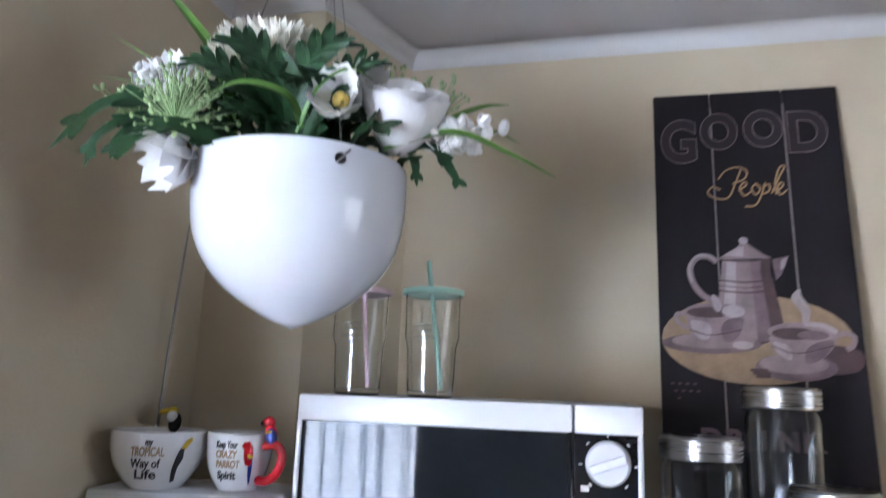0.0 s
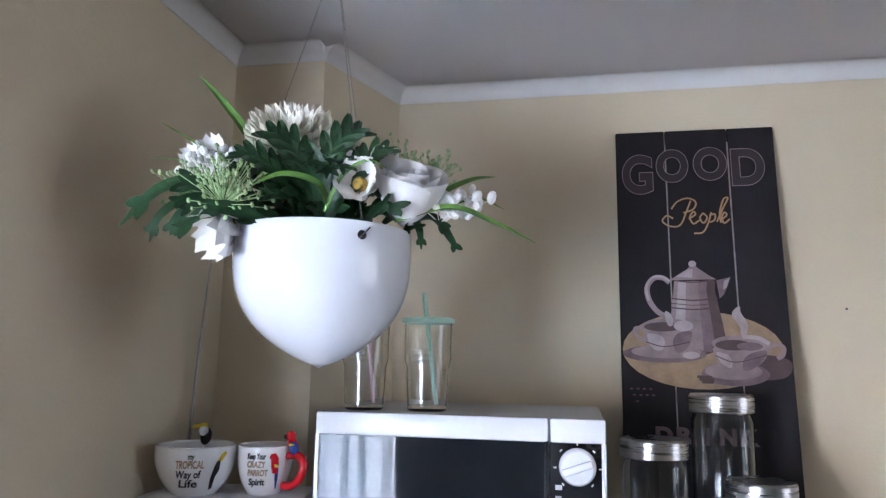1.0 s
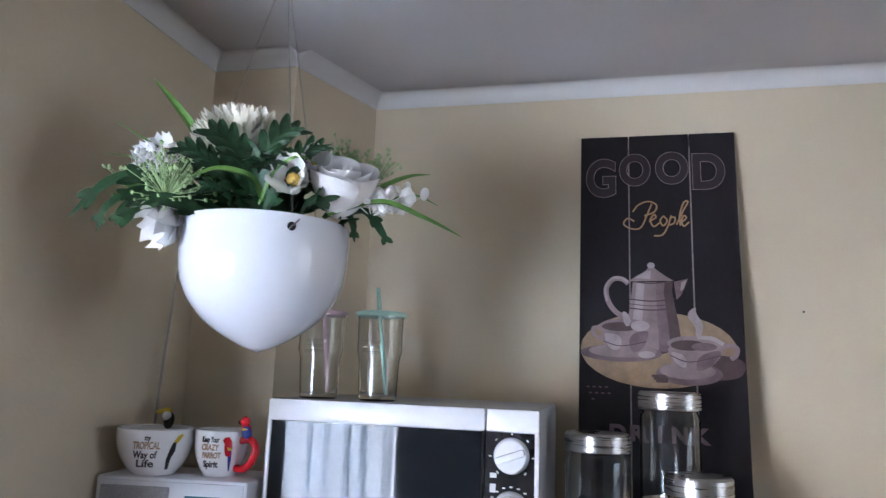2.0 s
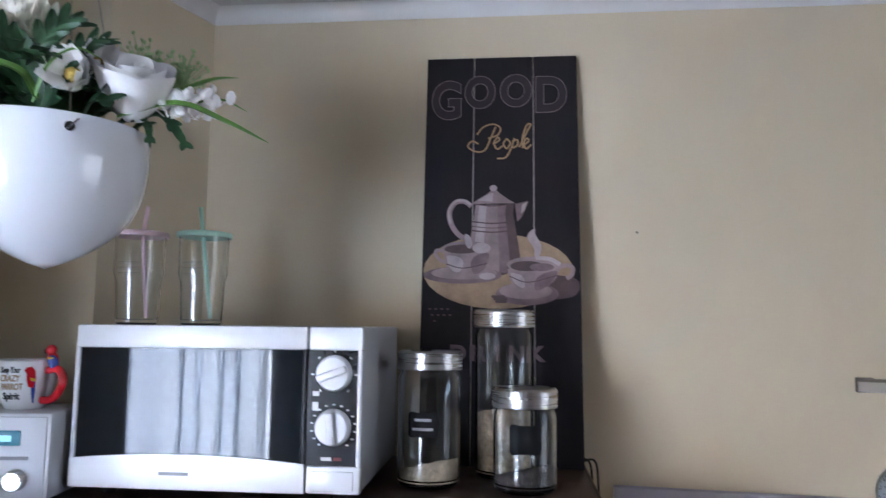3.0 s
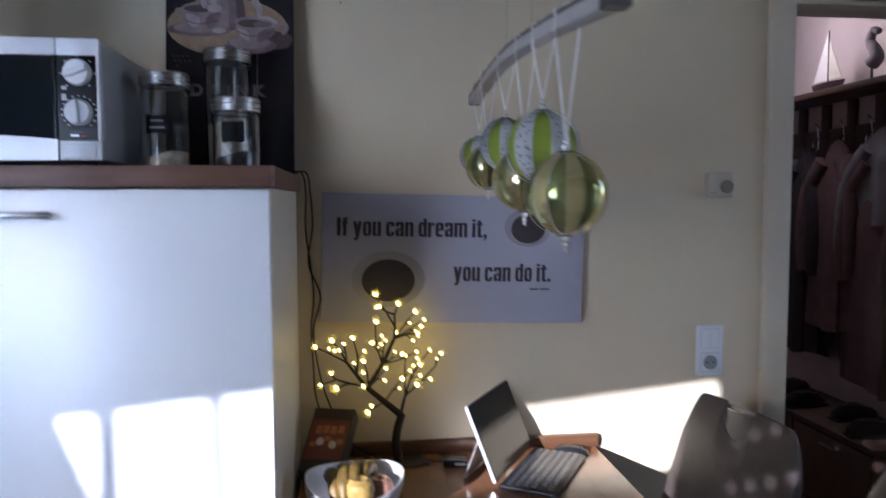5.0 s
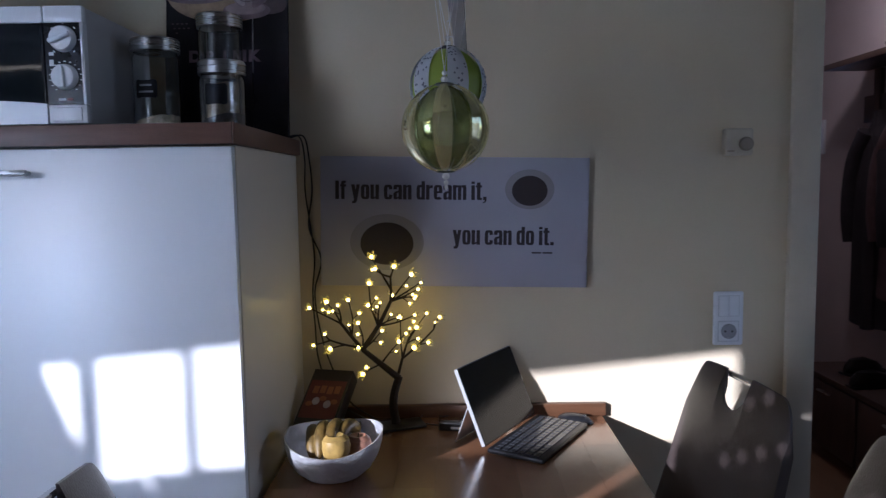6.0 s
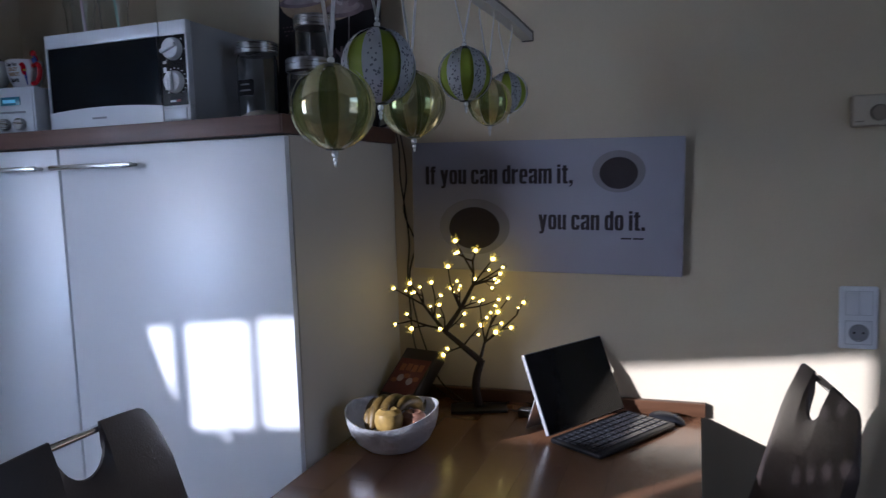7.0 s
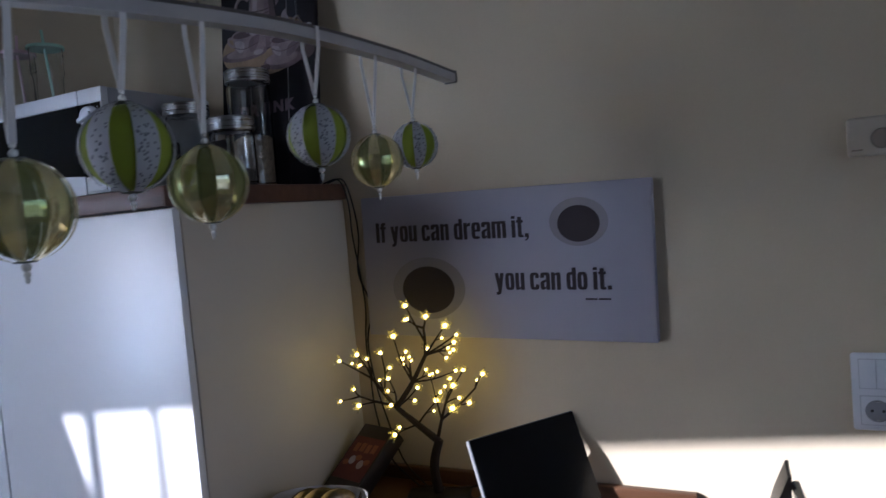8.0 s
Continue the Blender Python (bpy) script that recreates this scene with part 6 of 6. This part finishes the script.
def fruit_bowl():
    b = thing("fruit_bowl", "hammered silver bowl with a wavy rim on the table", "bowl", pose(BOWL.x, BOWL.y, TZ) @ Matrix.Diagonal((1, 1, 0.87, 1)))
    bm = lathe([(0, 0), (0.045, 0), (0.062, 0.006), (0.082, 0.026), (0.096, 0.055), (0.103, 0.085), (0.104, 0.108), (0.1015, 0.108), (0.100, 0.085), (0.093, 0.056), (0.079, 0.029), (0.06, 0.010), (0, 0.006)], 72)
    bmesh.ops.subdivide_edges(bm, edges=[e for e in bm.edges if abs(e.verts[0].co.z - e.verts[1].co.z) > 0.012], cuts=3)
    for v in bm.verts:
        a = math.atan2(v.co.y, v.co.x)
        h = v.co.z / 0.108
        v.co.z += h ** 2 * (0.010 * math.cos(2 * a - 0.5) - 0.016 * max(0, math.cos(a + 1.6)))
        k = 1 + 0.05 * h * math.cos(3 * a + 0.4)
        cell = 0.0016 * abs(math.sin(22 * a + 3 * math.floor(h * 9))) * abs(math.sin(h * 28)) if h > 0.08 else 0
        v.co.x *= k * (1 - cell * 8)
        v.co.y *= k * (1 - cell * 8)
    bmesh.ops.scale(bm, vec=(1.05, 1.05, 1.05), verts=bm.verts)
    part("bowl_shell", bm, SILVER, b, angle=75)
    for k, (x, y, z, rz, lift) in enumerate(((-0.045, 0.0, 0.070, 100, 0.030), (-0.020, -0.012, 0.080, 92, 0.034), (0.006, -0.006, 0.082, 84, 0.034), (0.030, 0.012, 0.078, 74, 0.030))):
        f = thing("banana", "overripe brown-yellow banana in the silver bowl", "banana", pose(BOWL.x + x, BOWL.y + y, TZ + z + 0.007, 0, 0, rz), "bananas in the bowl")
        pts = curve_points([(-0.068, 0, -0.022), (-0.035, 0, lift * 0.45), (0.0, 0, lift * 0.75), (0.035, 0, lift * 0.4), (0.066, 0, -0.018)], 4)
        bm = bmesh.new()
        prev = None
        n = len(pts) - 1
        for i, q in enumerate(pts):
            s = i / n
            r = 0.0150 * min(1.0, 0.25 + 5 * s, 0.2 + 5 * (1 - s))
            d = (pts[min(i + 1, n)] - pts[max(i - 1, 0)]).normalized()
            sd = Vector((0, 1, 0))
            u = sd.cross(d)
            row = [bm.verts.new(q + r * (math.cos(w) * sd + math.sin(w) * u)) for w in (math.pi / 5 * j * 1.0 for j in range(10))]
            if prev:
                for j in range(10):
                    bm.faces.new((prev[j], prev[(j + 1) % 10], row[(j + 1) % 10], row[j]))
            else:
                bm.faces.new(row)
            prev = row
        bm.faces.new(prev[::-1])
        part("peel", bm, BANANA, f, angle=40)
        part("stalk", tube([pts[-1], pts[-1] + Vector((0.016, 0, -0.004 + 0.01 * k % 3))], 0.0045, 7, taper=0.0035), DARK_STEM, f)
    ap = thing("apple", "pale yellow apple in the silver bowl", "apple", pose(BOWL.x + 0.014, BOWL.y - 0.052, TZ + 0.052))
    bm = lathe([(0, 0.008), (0.010, 0.001), (0.022, 0.004), (0.031, 0.018), (0.034, 0.034), (0.030, 0.050), (0.018, 0.059), (0.008, 0.057), (0, 0.050)], 26)
    part("flesh", bm, APPLE, ap)
    part("stem", tube([(0, 0, 0.050), (0.002, 0.001, 0.066)], 0.0013, 6), DARK_STEM, ap)
    pr = thing("apple", "pale red apple among the bananas in the bowl", "apple", pose(BOWL.x + 0.058, BOWL.y - 0.012, TZ + 0.040))
    bm = lathe([(0, 0.008), (0.010, 0.001), (0.022, 0.004), (0.029, 0.018), (0.032, 0.032), (0.028, 0.047), (0.018, 0.055), (0.008, 0.053), (0, 0.047)], 26)
    part("flesh", bm, RUSSET, pr)
    part("stem", tube([(0, 0, 0.047), (0.002, 0.001, 0.060)], 0.0013, 6), DARK_STEM, pr)


fruit_bowl()

# ---- game box leaning in the corner ----
gb = thing("game_box", "dark game box with a red front leaning in the corner", "box", pose(0.634, 1.405, TZ + 0.004, 36, 0, -14) @ Matrix.Diagonal((1.0, 1.1, 1.0, 1.0)))
part("box_body", box(-0.056, 0.056, 0.0, 0.175, -0.0, 0.045, 0.002), BOX_D, gb)
part("front_print", box(-0.050, 0.050, 0.030, 0.140, 0.0445, 0.0458), BOX_R, gb, "dark red printed front")
for k in range(4):
    part("title_bar", box(-0.036 + 0.020 * k, -0.021 + 0.020 * k, 0.100 + 0.002 * (k % 2), 0.122 + 0.002 * (k % 2), 0.0455, 0.0466, 0.0003, 1), BOX_Y, gb, "yellow title bar")
for k in range(5):
    part("picture_spot", flat(oval(-0.034 + 0.017 * k, 0.0, 0.010, 0.007 + 0.004 * (k % 2), 16), 0.001, m=pose(0, 0.070 + 0.008 * (k % 3), 0.0466 + 0.0002 * k, -90)), P_LIGHT if k % 2 else BOX_Y, gb)

# ---- cables down the wall ----
for k, dx in enumerate((0.0, 0.012)):
    cb = thing("cable", "thin black cable hanging down beside the cabinet", "cable", group="black cables")
    pts = [(0.545 + dx, 1.55, WT + 0.003), (0.583 + dx, 1.565, WT + 0.008), (0.592 + dx, 1.585, WT - 0.05), (0.588 + 1.6 * dx, 1.597, 1.36), (0.600 - 0.4 * dx, 1.598, 1.26),
           (0.608 + 1.5 * dx, 1.598, 1.17), (0.600 + 0.5 * dx, 1.598, 1.08), (0.604 + dx, 1.598, 0.98), (0.612 + 2.5 * dx, 1.598, 0.88), (0.66 + 3 * dx, 1.578, TZ + 0.052), (0.76 + 2 * dx, 1.54, TZ + 0.004)]
    part("sleeve", tube(curve_points(pts, 6), 0.0022, 7), CABLE, cb)


# ---- socket, switch and thermostat ----
sw = thing("switch_socket", "white double wall plate with rocker switch above a power socket", "wall socket", pose(1.7545, NY, 0.989))
part("plate", box(-0.0415, 0.0415, -0.010, 0, -0.0755, 0.0755, 0.006, 3), SOCKET, sw, "white cover plate")
part("joint", box(-0.0292, 0.0292, -0.0108, -0.009, 0.0062, 0.0648), JOINT, sw, "joint round the rockers, greyed for the shade in it")
part("joint", box(-0.0292, 0.0292, -0.0108, -0.009, -0.0648, -0.0062), JOINT, sw, "joint round the socket, greyed for the shade in it")
for x0, x1 in ((-0.0275, -0.0008), (0.0008, 0.0275)):
    part("rocker", box(x0, x1, -0.0135, -0.008, 0.008, 0.063, 0.0015), SOCKET, sw, "white rocker")
part("socket_ring", box(-0.0275, 0.0275, -0.0125, -0.008, -0.063, -0.008, 0.003), SOCKET, sw)
part("socket_well", lathe([(0, 0.0), (0.0195, 0.0), (0.0195, 0.0016), (0.0212, 0.0016), (0.0212, -0.001), (0, -0.001)], 32, m=pose(0, -0.0131, -0.0355, 90)), SOCKET_D, sw, "round socket well, darkened in colour for its depth")
for x in (-0.0095, 0.0095):
    part("pin_hole", lathe([(0, 0.0005), (0.0028, 0.0005), (0.0028, -0.0005), (0, -0.0005)], 12, m=pose(x, -0.0134, -0.0355, 90)), BLACK_P, sw)
for z in (-0.017, -0.054):
    part("earth_clip", box(-0.003, 0.003, -0.0140, -0.012, z - 0.0015, z + 0.0015), STEEL, sw)
th = thing("thermostat", "beige wall thermostat with a round dial", "thermostat", pose(1.766, NY, 1.474))
part("housing", box(-0.038, 0.038, -0.030, 0, -0.036, 0.036, 0.006, 3), BEIGE, th)
part("dial", lathe([(0, 0), (0.019, 0), (0.0185, 0.007), (0.016, 0.009), (0, 0.009)], 32, m=pose(0.017, -0.030, -0.006, 90)), BEIGE_D, th, "round brownish dial")
part("marking", box(-0.032, -0.014, -0.0306, -0.0298, -0.026, -0.023), BEIGE_D, th)
nl = thing("wall_nail", "small dark nail in the bare wall", "nail", pose(0.691, NY, 1.962))
part("head", lathe([(0, 0), (0.0024, 0), (0.0024, 0.002), (0, 0.003)], 10, m=pose(0, 0, 0, 90)), BAR_D, nl)


# ---- hall ----
def coat_rack():
    r = thing("coat_rack", "brown wooden coat rack with hat shelf on the hall wall", "coat rack", pose(3.22, 2.46, 0))
    part("hat_shelf", box(-0.24, -0.002, 0, 1.05, 1.935, 1.965, 0.003), RACK, r)
    part("side_board", box(-0.24, -0.002, -0.022, 0.0, 0.55, 1.965, 0.003), RACK, r)
    part("back_board", box(-0.020, -0.002, 0, 1.05, 1.66, 1.80, 0.003), RACK, r)
    for y in (0.10, 0.30, 0.50, 0.70, 0.90):
        part("slat", box(-0.024, -0.002, y, y + 0.06, 0.60, 1.93, 0.002), RACK, r)
    for y in (0.13, 0.33, 0.53, 0.73):
        part("hook", tube(curve_points([(-0.02, y, 1.76), (-0.06, y, 1.75), (-0.085, y, 1.72), (-0.075, y, 1.69), (-0.055, y, 1.70), (-0.06, y, 1.80), (-0.08, y, 1.83)]), 0.005, 8), CHROME, r, "chrome coat hook")


coat_rack()


def coat(y, mat, w, z0, z1, seed, label, name="coat"):
    """A garment hanging in folds from a hook."""
    c = thing(name, label, "coat", pose(3.14, y, 0), "coats on the rack")
    bm = bmesh.new()
    rg = random.Random(seed)
    ph = rg.uniform(0, 6)
    rows, n = 22, 40
    prev = None
    for i in range(rows + 1):
        t = i / rows
        z = z1 - (z1 - z0) * t
        ww = w * (0.18 + 0.82 * min(1, t * 3.2) ** 0.7) * (1 + 0.18 * t)
        dd = 0.075 * (0.4 + 0.6 * min(1, t * 3))
        row = []
        for k in range(n):
            a = 2 * math.pi * k / n
            fold = 1 + 0.16 * math.sin(7 * a + ph + 2 * t) * min(1, 2.5 * t) + 0.07 * math.sin(13 * a - ph)
            row.append(bm.verts.new((-0.02 + dd * fold * math.cos(a) * (0.8), 0.5 * ww * fold * math.sin(a), z + 0.012 * math.sin(3 * a + ph) * t)))
        if prev:
            for k in range(n):
                bm.faces.new((prev[k], prev[(k + 1) % n], row[(k + 1) % n], row[k]))
        else:
            bm.faces.new(row)
        prev = row
    bm.faces.new(prev[::-1])
    part("cloth", bm, mat, c)
    for sgn in (-1, 1):
        part("sleeve", tube(curve_points([(-0.04, sgn * 0.20 * w, z1 - 0.10), (-0.06, sgn * 0.46 * w, z1 - 0.26), (-0.07, sgn * 0.52 * w, z1 - 0.50), (-0.06, sgn * 0.50 * w, z1 - 0.66)]), 0.052, 12, taper=0.04), mat, c)
    return c


coat(2.62, COAT_P, 0.40, 0.55, 1.70, 1, "long dusty pink wool coat hanging on the rack")
coat(2.62, COAT_G, 0.42, 1.32, 1.76, 7, "grey knitted cape over a pink coat", "cape")
coat(2.96, COAT_P, 0.36, 0.78, 1.72, 3, "dusty pink jacket hanging on the rack")
coat(3.22, COAT_D, 0.30, 0.62, 1.70, 4, "dark jacket hanging on the rack")
sb = thing("shoe_cabinet", "low brown wooden shoe cabinet under the coats", "shoe cabinet", pose(3.215, 2.30, FZ))
part("body", box(-0.36, 0, 0, 1.1, 0.05, 0.40, 0.004), RACK, sb)
part("top", box(-0.375, 0, -0.012, 1.112, 0.40, 0.425, 0.004), RACK, sb)
for k in range(2):
    d = part("door", box(-0.374, -0.361, 0.01 + 0.55 * k, 0.54 + 0.55 * k, 0.06, 0.39, 0.003), RACK, sb)
    part("handle", box(-0.39, -0.374, 0.22 + 0.55 * k, 0.33 + 0.55 * k, 0.34, 0.35, 0.003), STEEL, d)
for k in range(4):
    part("leg", box(-0.35 + 0.32 * (k % 2), -0.32 + 0.32 * (k % 2) - 0.005, 0.02 + 1.02 * (k // 2), 0.06 + 1.02 * (k // 2), 0, 0.05), RACK, sb)


def shoe(x, y, turn, label):
    s = thing("shoe", label, "shoe", pose(x, y, 0.391, 0, 0, turn), "shoes on the cabinet")
    bm = lathe([(0, 0), (0.045, 0), (0.05, 0.012), (0.048, 0.045), (0.035, 0.075), (0, 0.085)], 22, m=Matrix.Diagonal((0.85, 2.4, 1, 1)))
    for v in bm.verts:
        v.co.z *= 1.0 - 0.35 * max(0, -v.co.y / 0.12)
    part("upper", bm, SHOE, s)
    part("sole", box(-0.036, 0.036, -0.118, 0.118, -0.001, 0.012, 0.006), BLACK_P, s)


for k in range(4):
    shoe(2.96 + 0.09 * (k % 2), 2.45 + 0.24 * k, 80 + 9 * k, "dark leather shoe on the shoe cabinet")

# decorations on the hat shelf
sh = thing("model_sailboat", "small pale model sailing boat on the hat shelf", "model boat", pose(3.06, 2.98, 1.965))
bm = bmesh.new()
prev = None
for i in range(9):
    u = 2 * i / 8 - 1
    hw = 0.028 * (1 - abs(u) ** 2.2) + 0.001
    row = [bm.verts.new(q) for q in ((-hw, u * 0.13, 0.045), (-hw * 0.5, u * 0.11, 0.012), (0, u * 0.10, 0.004), (hw * 0.5, u * 0.11, 0.012), (hw, u * 0.13, 0.045))]
    if prev:
        for k in range(4):
            bm.faces.new((prev[k], prev[k + 1], row[k + 1], row[k]))
        bm.faces.new((prev[4], prev[0], row[0], row[4]))
    prev = row
part("hull", bm, P_MAUVE, sh)
part("keel_block", box(-0.012, 0.012, -0.05, 0.05, 0.0, 0.012), RACK, sh)
part("mast", tube([(0, 0, 0.04), (0, 0, 0.30)], 0.003, 8), RACK, sh)
part("sail", flat([(0.006, 0.06), (0.11, 0.06), (0.006, 0.29)], 0.002, m=pose(0, 0, 0, 0, 0, 90)), PETAL_W, sh, "pale triangular sail")
part("sail", flat([(-0.006, 0.06), (-0.10, 0.06), (-0.006, 0.25)], 0.002, m=pose(0, 0, 0, 0, 0, 90)), PETAL_C, sh, "pale triangular sail")
bd = thing("ornament_figure", "grey curled sea horse ornament on a stand", "ornament", pose(3.08, 2.70, 1.965))
part("stand", lathe([(0, 0), (0.035, 0), (0.035, 0.006), (0.006, 0.010), (0.004, 0.09), (0, 0.09)], 20), BAR_D, bd)
part("figure", tube(curve_points([(0, 0.0, 0.088), (0, -0.03, 0.11), (0, -0.015, 0.15), (0, 0.015, 0.19), (0, -0.005, 0.235), (0, -0.04, 0.225)]), 0.034, 12, taper=0.014), LILAC, bd)
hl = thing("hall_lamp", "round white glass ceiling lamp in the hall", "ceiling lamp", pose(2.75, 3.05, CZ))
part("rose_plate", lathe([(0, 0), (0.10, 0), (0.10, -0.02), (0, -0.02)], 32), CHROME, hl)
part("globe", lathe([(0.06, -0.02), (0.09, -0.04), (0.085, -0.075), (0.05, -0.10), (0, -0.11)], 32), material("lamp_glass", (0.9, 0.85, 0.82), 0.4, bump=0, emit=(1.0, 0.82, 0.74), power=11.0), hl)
wd = thing("hall_window", "small bright blue window in the dark hall wall", "window", pose(3.2195, 4.05, 1.615), kind="structure")
part("window_frame", box(-0.02, 0, -0.13, 0.13, -0.10, 0.10, 0.003), PVC, wd)
part("pane", box(-0.024, -0.019, -0.105, 0.105, -0.075, 0.075), material("blue_daylight", (0.3, 0.5, 0.8), 0.3, bump=0, emit=(0.25, 0.50, 1.0), power=1.0), wd)
bx = thing("side_table", "low brown wooden side table in the dark hall", "side table", pose(2.85, 4.2, FZ))
part("tabletop", box(-0.3, 0.3, -0.25, 0.25, 0.70, 0.73, 0.004), RACK, bx)
for k in range(4):
    part("leg", box(-0.28 + 0.52 * (k % 2), -0.24 + 0.52 * (k % 2), -0.23 + 0.42 * (k // 2), -0.19 + 0.42 * (k // 2), 0, 0.70), RACK, bx)


# ---- table staves, last of all ----
def staves():
    cols = 9
    w = 0.82 / cols
    rng = random.Random(4)
    made = {}
    for i in range(cols):
        y = 0.0
        while y < 1.18 - 1e-6:
            ln = rng.choice((0.18, 0.24, 0.30, 0.36))
            if y + ln > 1.10:
                ln = 1.18 - y
            key = round(ln, 3)
            if key not in made:
                bm = box(0, w - 0.0003, 0, ln - 0.0003, -0.0035, 0)
                made[key] = finish("stave", bm, TABLE, False)
                ob = made[key]
            else:
                ob = new("stave", made[key].data)
            ob.parent = table
            ob.location = (i * w + 0.00015, y + 0.00015, TZ - FZ)
            y += ln


staves()
